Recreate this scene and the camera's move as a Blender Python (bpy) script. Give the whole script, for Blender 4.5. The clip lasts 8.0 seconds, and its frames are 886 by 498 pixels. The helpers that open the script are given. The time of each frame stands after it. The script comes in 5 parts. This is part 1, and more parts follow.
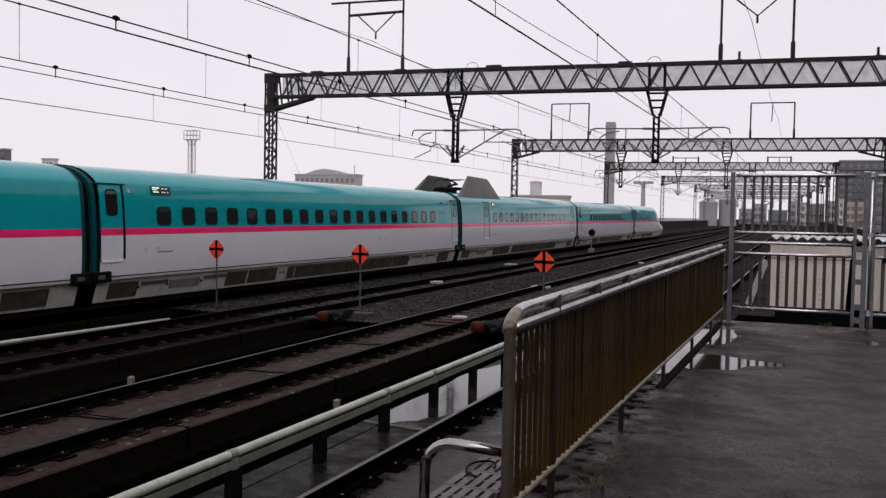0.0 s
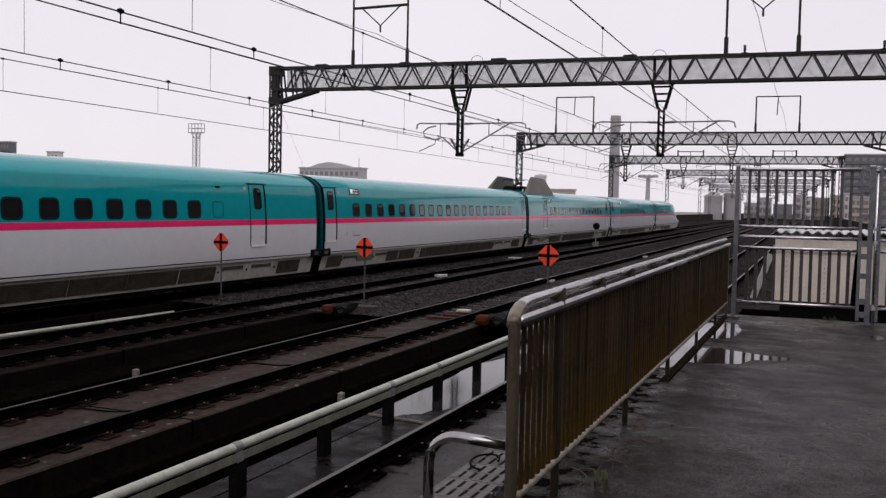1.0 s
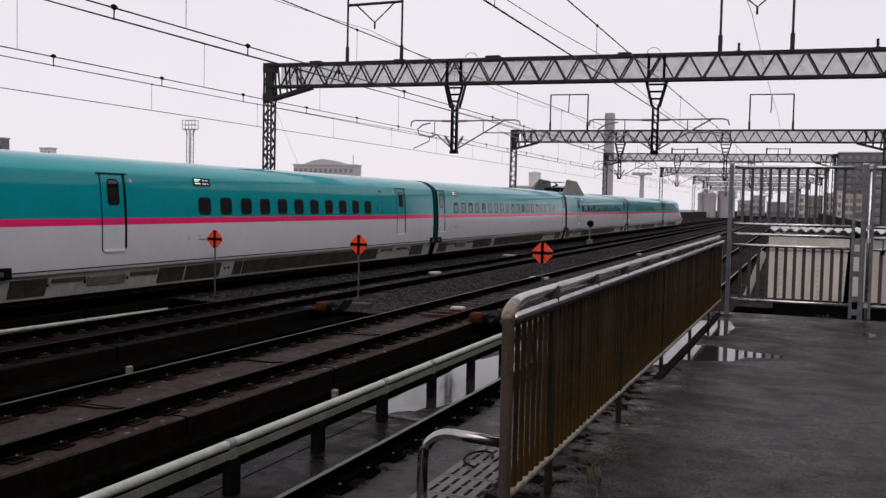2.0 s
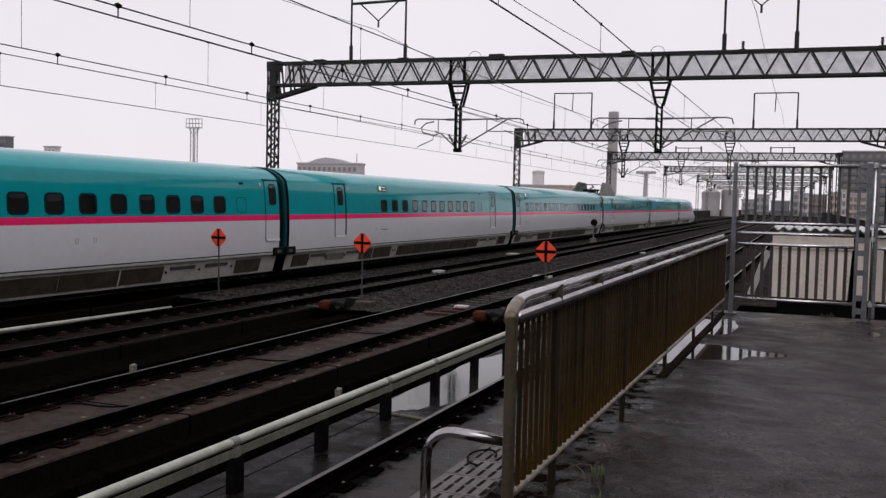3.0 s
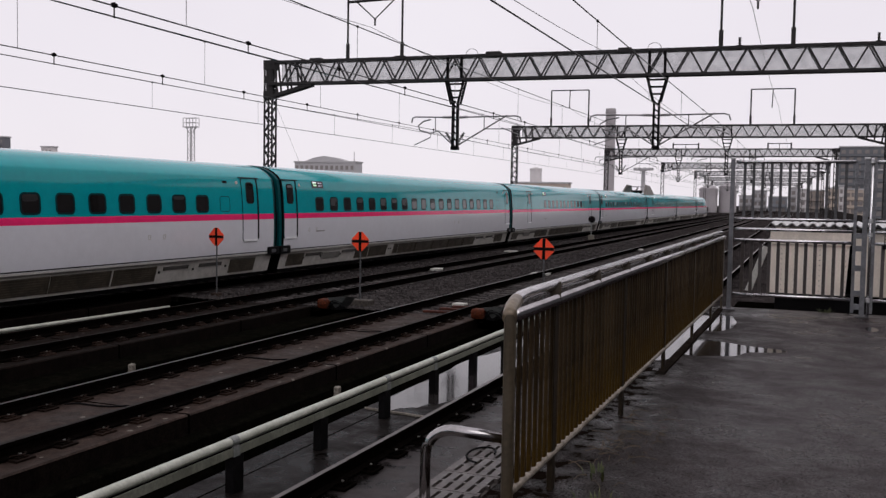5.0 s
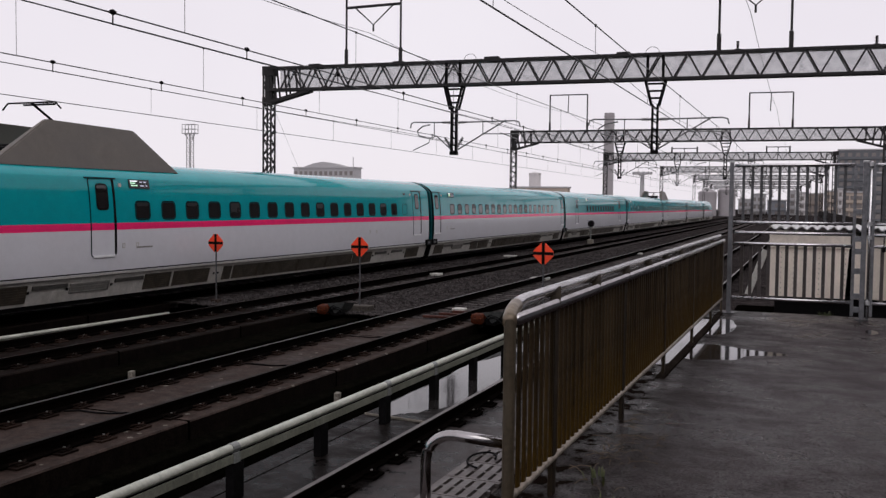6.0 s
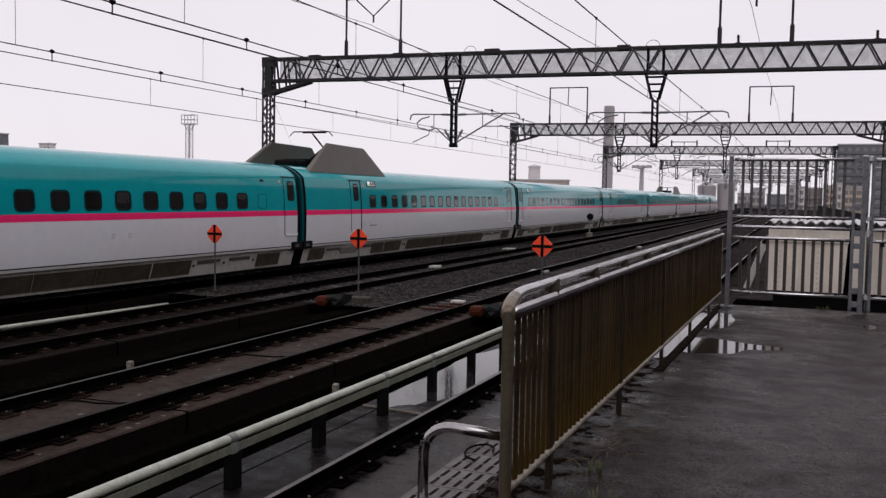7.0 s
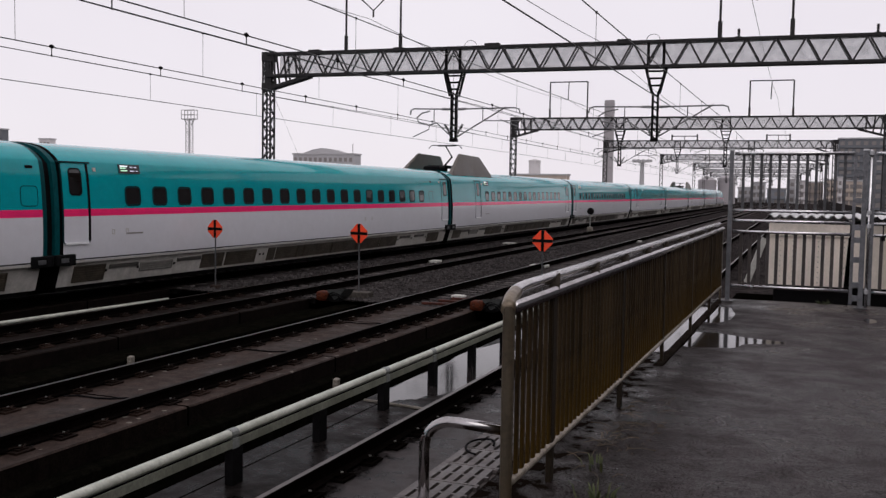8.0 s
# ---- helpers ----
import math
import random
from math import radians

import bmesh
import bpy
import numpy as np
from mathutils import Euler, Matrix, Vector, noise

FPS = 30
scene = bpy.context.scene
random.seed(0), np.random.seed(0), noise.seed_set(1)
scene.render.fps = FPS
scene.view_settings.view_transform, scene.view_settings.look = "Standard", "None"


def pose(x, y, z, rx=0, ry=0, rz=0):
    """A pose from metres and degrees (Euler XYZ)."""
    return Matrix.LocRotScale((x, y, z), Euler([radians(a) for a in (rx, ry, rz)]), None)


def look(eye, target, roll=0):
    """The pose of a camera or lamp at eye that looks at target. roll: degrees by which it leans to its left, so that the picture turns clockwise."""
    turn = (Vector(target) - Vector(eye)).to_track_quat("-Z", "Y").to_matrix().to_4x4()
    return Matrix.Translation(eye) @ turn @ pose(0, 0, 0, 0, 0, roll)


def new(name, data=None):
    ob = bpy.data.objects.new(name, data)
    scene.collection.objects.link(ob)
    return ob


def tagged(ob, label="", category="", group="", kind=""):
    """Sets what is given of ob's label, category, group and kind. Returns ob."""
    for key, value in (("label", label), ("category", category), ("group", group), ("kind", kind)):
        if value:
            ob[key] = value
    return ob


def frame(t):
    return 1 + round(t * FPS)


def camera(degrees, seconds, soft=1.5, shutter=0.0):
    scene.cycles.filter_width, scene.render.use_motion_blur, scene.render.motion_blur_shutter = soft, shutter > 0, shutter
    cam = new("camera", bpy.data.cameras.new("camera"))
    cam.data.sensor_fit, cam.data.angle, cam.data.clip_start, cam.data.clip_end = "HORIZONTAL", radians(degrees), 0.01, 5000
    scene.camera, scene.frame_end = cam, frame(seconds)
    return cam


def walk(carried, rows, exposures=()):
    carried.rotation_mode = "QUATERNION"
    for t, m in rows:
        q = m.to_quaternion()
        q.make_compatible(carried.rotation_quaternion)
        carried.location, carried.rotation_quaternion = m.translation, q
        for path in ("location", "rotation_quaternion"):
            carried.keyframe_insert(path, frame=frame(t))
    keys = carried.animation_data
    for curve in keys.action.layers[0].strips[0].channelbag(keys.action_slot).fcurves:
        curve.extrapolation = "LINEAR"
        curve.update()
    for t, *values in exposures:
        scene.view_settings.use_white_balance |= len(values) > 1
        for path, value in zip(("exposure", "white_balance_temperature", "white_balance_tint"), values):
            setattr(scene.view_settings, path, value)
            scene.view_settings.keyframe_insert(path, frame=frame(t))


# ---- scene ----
# ---- the camera and its way: held by hand, it only turns ----
EYE = Vector((0.0, 0.0, 2.665))
cam = camera(51.01, 8.0, soft=1.4)


def aim(yaw, pitch, roll):
    a, b = radians(yaw), radians(pitch)
    way = Vector((-math.sin(a) * math.cos(b), math.cos(a) * math.cos(b), math.sin(b)))
    return look(EYE, EYE + way, roll)


walk(cam, [
    (0.0, aim(21.988, -2.330, 1.099)), (0.5, aim(22.354, -2.694, 1.054)), (1.0, aim(22.247, -2.740, 1.186)),
    (1.5, aim(21.832, -2.873, 1.271)), (3.0, aim(22.097, -2.995, 1.321)), (3.5, aim(22.155, -3.228, 1.250)),
    (4.0, aim(22.179, -3.164, 1.270)), (4.5, aim(22.067, -3.252, 1.174)), (6.0, aim(21.941, -2.812, 0.688)),
    (6.5, aim(21.845, -3.091, 0.802)), (7.0, aim(21.868, -3.290, 1.036)), (7.5, aim(21.759, -3.498, 1.029)),
    (8.0, aim(21.886, -3.618, 0.936))])

# ---- light: a white overcast sky with a broad, weak sun behind the cloud ----
world = bpy.data.worlds.new("overcast_sky")
scene.world = world
world.use_nodes = True
wn, wl = world.node_tree.nodes, world.node_tree.links
wn.clear()
w_out, w_bg, w_sky, w_mix = (wn.new("ShaderNodeOutputWorld"), wn.new("ShaderNodeBackground"),
                             wn.new("ShaderNodeTexSky"), wn.new("ShaderNodeMix"))
w_sky.sky_type, w_sky.sun_disc = "NISHITA", False
w_sky.sun_elevation, w_sky.sun_rotation = radians(58), radians(200)
w_mix.data_type = "RGBA"
w_cloud, w_tc, w_ramp = wn.new("ShaderNodeTexNoise"), wn.new("ShaderNodeTexCoord"), wn.new("ShaderNodeValToRGB")
w_cloud.inputs["Scale"].default_value, w_cloud.inputs["Detail"].default_value = 2.2, 5
w_ramp.color_ramp.elements[0].color = (8.6, 8.0, 8.65, 1)
w_ramp.color_ramp.elements[1].color = (9.35, 8.85, 9.4, 1)
w_ramp.color_ramp.elements[0].position, w_ramp.color_ramp.elements[1].position = 0.3, 0.7
wl.new(w_tc.outputs["Generated"], w_cloud.inputs["Vector"])
wl.new(w_cloud.outputs["Fac"], w_ramp.inputs["Fac"])
w_mix.inputs["Factor"].default_value = 0.94
wl.new(w_sky.outputs["Color"], w_mix.inputs["A"])
wl.new(w_ramp.outputs["Color"], w_mix.inputs["B"])
wl.new(w_mix.outputs["Result"], w_bg.inputs["Color"])
w_bg.inputs["Strength"].default_value = 0.1
wl.new(w_bg.outputs["Background"], w_out.inputs["Surface"])

sun = new("sun", bpy.data.lights.new("sun", "SUN"))
sun.data.energy, sun.data.angle, sun.data.color = 0.5, radians(40), (1.0, 0.97, 0.93)
sun.matrix_world = look((30, -20, 60), (0, 20, 0))
scene.view_settings.exposure = 0.0


# ---- materials ----
def surface(name, colour, rough=0.6, metal=0.0, stain=None, stain_scale=1.2, stain_amount=0.6, grain=0.25,
            grain_scale=40.0, bump=0.15, wet=0.0, streak=1.0, spec=0.5, piece=0.0, edge=(0.4, 0.68)):
    """A worn surface: base colour, large stains of a second colour, fine grain, uneven gloss and relief.
    wet: how far patches turn glossy. streak: stretches the stains upright. piece: change from piece to piece."""
    m = bpy.data.materials.new(name)
    m.use_nodes = True
    n, l = m.node_tree.nodes, m.node_tree.links
    b = n["Principled BSDF"]
    tc, mp = n.new("ShaderNodeTexCoord"), n.new("ShaderNodeMapping")
    mp.inputs["Scale"].default_value = (1, 1, 1 / streak)
    l.new(tc.outputs["Object"], mp.inputs["Vector"])
    big, fine = n.new("ShaderNodeTexNoise"), n.new("ShaderNodeTexNoise")
    big.inputs["Scale"].default_value, big.inputs["Detail"].default_value = stain_scale, 6
    big.inputs["Roughness"].default_value = 0.62
    fine.inputs["Scale"].default_value, fine.inputs["Detail"].default_value = grain_scale, 4
    l.new(mp.outputs["Vector"], big.inputs["Vector"])
    l.new(tc.outputs["Object"], fine.inputs["Vector"])
    ramp = n.new("ShaderNodeValToRGB")
    ramp.color_ramp.elements[0].position, ramp.color_ramp.elements[1].position = edge
    l.new(big.outputs["Fac"], ramp.inputs["Fac"])
    stain = stain or tuple(c * 0.55 for c in colour)
    mix = n.new("ShaderNodeMix")
    mix.data_type = "RGBA"
    mix.inputs["A"].default_value, mix.inputs["B"].default_value = (*colour, 1), (*stain, 1)
    amount = n.new("ShaderNodeMath")
    amount.operation = "MULTIPLY"
    amount.inputs[1].default_value = stain_amount
    l.new(ramp.outputs["Color"], amount.inputs[0])
    l.new(amount.outputs[0], mix.inputs["Factor"])
    span = n.new("ShaderNodeMapRange")
    span.inputs["From Min"].default_value, span.inputs["From Max"].default_value = 0.3, 0.7
    span.inputs["To Min"].default_value, span.inputs["To Max"].default_value = 1 - grain, 1 + grain
    l.new(fine.outputs["Fac"], span.inputs["Value"])
    mid, mspan, both = n.new("ShaderNodeTexNoise"), n.new("ShaderNodeMapRange"), n.new("ShaderNodeMath")
    mid.inputs["Scale"].default_value, mid.inputs["Detail"].default_value = max(stain_scale * 3, grain_scale * 0.11), 8
    mid.inputs["Roughness"].default_value = 0.7
    mspan.inputs["From Min"].default_value, mspan.inputs["From Max"].default_value = 0.3, 0.7
    mspan.inputs["To Min"].default_value, mspan.inputs["To Max"].default_value = 1 - 1.3 * grain, 1 + 1.3 * grain
    mspan.clamp = True
    both.operation = "MULTIPLY"
    l.new(mp.outputs["Vector"], mid.inputs["Vector"])
    l.new(mid.outputs["Fac"], mspan.inputs["Value"])
    l.new(mspan.outputs["Result"], both.inputs[0])
    l.new(span.outputs["Result"], both.inputs[1])
    last = both.outputs[0]
    if piece:
        info, pr, mul = n.new("ShaderNodeObjectInfo"), n.new("ShaderNodeMapRange"), n.new("ShaderNodeMath")
        pr.inputs["To Min"].default_value, pr.inputs["To Max"].default_value = 1 - piece, 1 + piece
        mul.operation = "MULTIPLY"
        l.new(info.outputs["Random"], pr.inputs["Value"])
        l.new(pr.outputs["Result"], mul.inputs[0])
        l.new(last, mul.inputs[1])
        last = mul.outputs[0]
    tone = n.new("ShaderNodeVectorMath")
    tone.operation = "SCALE"
    l.new(mix.outputs["Result"], tone.inputs[0])
    l.new(last, tone.inputs["Scale"])
    l.new(tone.outputs["Vector"], b.inputs["Base Color"])
    gloss = n.new("ShaderNodeMapRange")
    gloss.inputs["From Min"].default_value, gloss.inputs["From Max"].default_value = 0.35, 0.65
    gloss.inputs["To Min"].default_value = min(1, rough * 1.15)
    gloss.inputs["To Max"].default_value = max(0.03, rough * (0.85 - 0.8 * wet))
    l.new(big.outputs["Fac"], gloss.inputs["Value"])
    l.new(gloss.outputs["Result"], b.inputs["Roughness"])
    b.inputs["Metallic"].default_value = metal
    b.inputs["Specular IOR Level"].default_value = spec
    if bump:
        bp = n.new("ShaderNodeBump")
        bp.inputs["Strength"].default_value, bp.inputs["Distance"].default_value = bump, 0.01
        l.new(fine.outputs["Fac"], bp.inputs["Height"])
        l.new(bp.outputs["Normal"], b.inputs["Normal"])
    return m


def plain_gloss(name, colour, rough, metal=0.0, coat=0.0):
    m = surface(name, colour, rough, metal, stain_amount=0.15, grain=0.05, bump=0.02)
    m.node_tree.nodes["Principled BSDF"].inputs["Specular IOR Level"].default_value = 0.3
    m.node_tree.nodes["Principled BSDF"].inputs["Coat Weight"].default_value = coat
    m.node_tree.nodes["Principled BSDF"].inputs["Coat Roughness"].default_value = 0.12
    return m


def see_through_mesh():
    """Fine wire mesh: mostly open."""
    m = bpy.data.materials.new("wire_mesh")
    m.use_nodes = True
    n, l = m.node_tree.nodes, m.node_tree.links
    clear, mix = n.new("ShaderNodeBsdfTransparent"), n.new("ShaderNodeMixShader")
    b = n["Principled BSDF"]
    b.inputs["Base Color"].default_value, b.inputs["Roughness"].default_value = (0.22, 0.22, 0.23, 1), 0.6
    tc, nz, span = n.new("ShaderNodeTexCoord"), n.new("ShaderNodeTexNoise"), n.new("ShaderNodeMapRange")
    nz.inputs["Scale"].default_value = 3
    span.inputs["To Min"].default_value, span.inputs["To Max"].default_value = 0.24, 0.46
    l.new(tc.outputs["Object"], nz.inputs["Vector"])
    l.new(nz.outputs["Fac"], span.inputs["Value"])
    l.new(span.outputs["Result"], mix.inputs["Fac"])
    l.new(clear.outputs[0], mix.inputs[1])
    l.new(b.outputs[0], mix.inputs[2])
    l.new(mix.outputs[0], n["Material Output"].inputs["Surface"])
    return m


ASPHALT = surface("wet_asphalt", (0.0150, 0.0080, 0.0083), 0.5, stain=(0.0062, 0.0036, 0.0037), stain_scale=2.0, edge=(0.42, 0.66), grain=0.42,
                  grain_scale=130, bump=0.7, wet=0.6, spec=0.19)
CONCRETE = surface("wet_concrete", (0.040, 0.0340, 0.0338), 0.5, stain=(0.0055, 0.0047, 0.0045), edge=(0.44, 0.56), stain_scale=2.3, grain=0.25,
                   grain_scale=60, bump=0.2, wet=0.75, stain_amount=0.95, spec=0.06)
# darker than the floor beside the platform
DARK_CONCRETE = surface("dark_wet_concrete", (0.0135, 0.0112, 0.0108), 0.5, stain=(0.0042, 0.0036, 0.0034), edge=(0.42, 0.58), stain_scale=3.0, grain=0.35,
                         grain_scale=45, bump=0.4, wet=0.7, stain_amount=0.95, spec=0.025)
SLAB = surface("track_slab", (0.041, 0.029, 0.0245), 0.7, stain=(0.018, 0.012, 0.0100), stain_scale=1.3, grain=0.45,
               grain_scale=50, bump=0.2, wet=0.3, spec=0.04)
# a darker slab colour for the two far tracks
DARK_SLAB = surface("dark_brown_track_slab", (0.0105, 0.0074, 0.0062), 0.75, stain=(0.006, 0.0042, 0.0035), stain_scale=1.3, grain=0.45,
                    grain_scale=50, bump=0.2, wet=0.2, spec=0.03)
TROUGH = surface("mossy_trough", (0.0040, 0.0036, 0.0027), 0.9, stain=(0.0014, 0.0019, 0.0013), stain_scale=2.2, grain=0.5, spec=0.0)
# slab sides and deck: shade put into the colour, far below concrete's own tone
SLAB_SIDE = surface("shaded_mossy_concrete", (0.0022, 0.0018, 0.0015), 0.9, stain=(0.0010, 0.001, 0.0008), stain_scale=1.3,
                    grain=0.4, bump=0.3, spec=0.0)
SLAB_FACE = surface("shaded_stained_face", (0.0066, 0.0045, 0.0036), 0.8, stain=(0.0022, 0.0016, 0.0013), stain_scale=2.2, streak=2, grain=0.5, bump=0.3, spec=0.03)
BALLAST = surface("ballast", (0.033, 0.0285, 0.028), 0.85, stain=(0.013, 0.0112, 0.011), stain_scale=0.8, grain=0.75,
                  grain_scale=18, bump=1.0, spec=0.0)
STONE = surface("ballast_stone", (0.066, 0.059, 0.058), 0.75, stain=(0.022, 0.020, 0.019), stain_scale=3, stain_amount=0.9,
                grain=0.4, bump=0.3, spec=0.05)
RAIL_SIDE = surface("rusty_rail", (0.0035, 0.0026, 0.0023), 0.8, 0.0, stain=(0.002, 0.0016, 0.0014), stain_scale=4, grain=0.4,
                    bump=0.2, spec=0.0)
BRIGHT_TOP = surface("polished_rail_head", (0.14, 0.125, 0.122), 0.40, 1.0, stain=(0.07, 0.058, 0.052), stain_scale=1.5, grain=0.15)
RUSTY_TOP = surface("rusty_rail_head", (0.012, 0.0085, 0.0075), 0.6, 0.0, stain=(0.005, 0.004, 0.0035), stain_scale=3, grain=0.3, spec=0.08)
RAIL_TOP = surface("worn_rail_head", (0.060, 0.052, 0.050), 0.42, 1.0, stain=(0.025, 0.02, 0.018), stain_scale=0.8, grain=0.15)
FASTENER = surface("fastener_steel", (0.019, 0.0115, 0.0088), 0.7, 0.0, stain=(0.005, 0.0034, 0.003), stain_scale=8, grain=0.4,
                   piece=0.6, spec=0.05)
BOLT = surface("galvanised_bolt", (0.20, 0.19, 0.18), 0.45, 0.5, grain=0.2)
SLEEPER = surface("concrete_sleeper", (0.075, 0.066, 0.064), 0.75, stain=(0.025, 0.02, 0.019), stain_scale=3, grain=0.3,
                  bump=0.3, piece=0.5, spec=0.05)
PARAPET = surface("grimy_parapet", (0.045, 0.040, 0.039), 0.8, stain=(0.022, 0.020, 0.019), stain_scale=0.5, streak=5, bump=0.2, spec=0.0)
UNSEEN_WALL = surface("grey_unseen_wall", (0.16, 0.16, 0.165), 0.7, stain=(0.10, 0.10, 0.105), stain_scale=0.3, streak=4, grain=0.1, bump=0.1)
# the land's haze is part of its colour
GROUND = surface("hazy_ground", (0.22, 0.22, 0.22), 0.95, stain=(0.14, 0.15, 0.14), stain_scale=0.02, grain=0.2,
                 grain_scale=0.3, bump=0)
TEAL = plain_gloss("teal_paint", (0.0, 0.300, 0.335), 0.09, 0.0, 0.0)
PINK = plain_gloss("pink_paint", (0.88, 0.026, 0.16), 0.16, 0.0, 0.0)
WHITE = surface("white_paint", (0.645, 0.64, 0.675), 0.14, stain=(0.615, 0.605, 0.63), stain_scale=0.8, stain_amount=0.5,
                grain=0.025, bump=0.01, spec=0.4)
SKIRT = surface("dirty_skirt_paint", (0.48, 0.46, 0.425), 0.55, stain=(0.28, 0.26, 0.225), stain_scale=1.6, grain=0.15,
                bump=0.05)
GRILLE = surface("brown_grille", (0.042, 0.034, 0.024), 0.55, 0.0, stain=(0.075, 0.06, 0.042), stain_scale=2, grain=0.3)
RUBBER = surface("black_rubber", (0.005, 0.005, 0.0055), 0.6, grain=0.3, spec=0.05)
DARK_TEAL = surface("teal_bellows", (0.0, 0.026, 0.03), 0.5, grain=0.2, spec=0.08)
BELLOWS_TEAL = surface("weathered_teal_bellows", (0.0, 0.062, 0.070), 0.5, stain=(0.0, 0.03, 0.034), stain_scale=3, streak=3, grain=0.2, spec=0.1)
PANE = surface("dark_pane", (0.006, 0.0050, 0.005), 0.04, stain=(0.015, 0.011, 0.009), stain_scale=0.9, grain=0.05, bump=0, spec=0.5)
SHIELD = surface("fairing_grey", (0.108, 0.094, 0.080), 0.5, stain=(0.070, 0.061, 0.052), stain_scale=1.1, grain=0.1,
                 bump=0.04)
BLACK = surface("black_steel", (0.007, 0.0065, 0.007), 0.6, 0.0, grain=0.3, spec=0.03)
GREY_STEEL = surface("gantry_steel", (0.022, 0.020, 0.021), 0.65, 0.0, stain=(0.011, 0.010, 0.010), stain_scale=2, grain=0.3, spec=0.25)
ARM_STEEL = surface("arm_steel", (0.19, 0.185, 0.19), 0.5, 0.4, grain=0.2)
PALE_STEEL = surface("galvanised_steel", (0.50, 0.50, 0.51), 0.40, 0.4, stain=(0.30, 0.30, 0.31), stain_scale=5, grain=0.15)
POST_STEEL = surface("dull_galvanised_post", (0.075, 0.075, 0.08), 0.55, 0.1, stain=(0.04, 0.04, 0.043), stain_scale=4, grain=0.2)
STAINLESS = surface("stainless_tube", (0.41, 0.395, 0.40), 0.17, 1.0, stain=(0.20, 0.18, 0.165), stain_scale=6, stain_amount=0.4,
                    grain=0.06, bump=0.03)
BROWN = surface("brown_fence_paint", (0.037, 0.0258, 0.0163), 0.38, 0.0, stain=(0.028, 0.018, 0.0072), stain_scale=3.0, streak=5, stain_amount=0.85,
                grain=0.2, grain_scale=30, piece=0.45, spec=0.02)
SLEEVE = surface("tan_worn_sleeve", (0.17, 0.135, 0.095), 0.35, 0.4, stain=(0.09, 0.06, 0.035), stain_scale=8, grain=0.2)
BRACKET = surface("worn_brown_bracket", (0.016, 0.0115, 0.0065), 0.6, stain=(0.026, 0.018, 0.009), stain_scale=9, stain_amount=0.5, grain=0.3, spec=0.06)
CREAM_PIPE = surface("cream_cover", (0.47, 0.48, 0.42), 0.5, stain=(0.24, 0.245, 0.195), stain_scale=2.5, grain=0.12, bump=0.08)
CREAM = surface("cream_wall", (0.82, 0.73, 0.64), 0.6, stain=(0.45, 0.40, 0.33), stain_scale=1.2, streak=4, grain=0.08)
SHEET = surface("corrugated_sheet", (0.6, 0.6, 0.6), 0.4, stain=(0.4, 0.39, 0.37), stain_scale=2, grain=0.1)
RED = surface("orange_red_reflector", (1.0, 0.072, 0.018), 0.35, stain=(0.75, 0.06, 0.02), grain=0.05)
ORANGE = surface("rusty_orange", (0.085, 0.018, 0.0055), 0.7, stain=(0.028, 0.008, 0.004), stain_scale=7, stain_amount=0.9, grain=0.45, bump=0.4, spec=0.12)
MARK = surface("white_marker", (0.45, 0.44, 0.41), 0.6, stain=(0.38, 0.36, 0.32), stain_scale=6, grain=0.15)
WIRE = surface("copper_wire", (0.05, 0.048, 0.05), 0.5, 0.4, grain=0.1, bump=0)
MESH = see_through_mesh()


def spotted(m, colour, scale, size):
    """Pale droppings and chips strewn over a surface."""
    n, l = m.node_tree.nodes, m.node_tree.links
    b, old = n["Principled BSDF"], n["Principled BSDF"].inputs["Base Color"].links[0].from_socket
    tc, vo, cut, mix = n.new("ShaderNodeTexCoord"), n.new("ShaderNodeTexVoronoi"), n.new("ShaderNodeMath"), n.new("ShaderNodeMix")
    vo.inputs["Scale"].default_value = scale
    cut.operation, cut.inputs[1].default_value = "LESS_THAN", size
    mix.data_type = "RGBA"
    mix.inputs["B"].default_value = (*colour, 1)
    l.new(tc.outputs["Object"], vo.inputs["Vector"])
    l.new(vo.outputs["Distance"], cut.inputs[0])
    l.new(cut.outputs[0], mix.inputs["Factor"])
    l.new(old, mix.inputs["A"])
    l.new(mix.outputs["Result"], b.inputs["Base Color"])


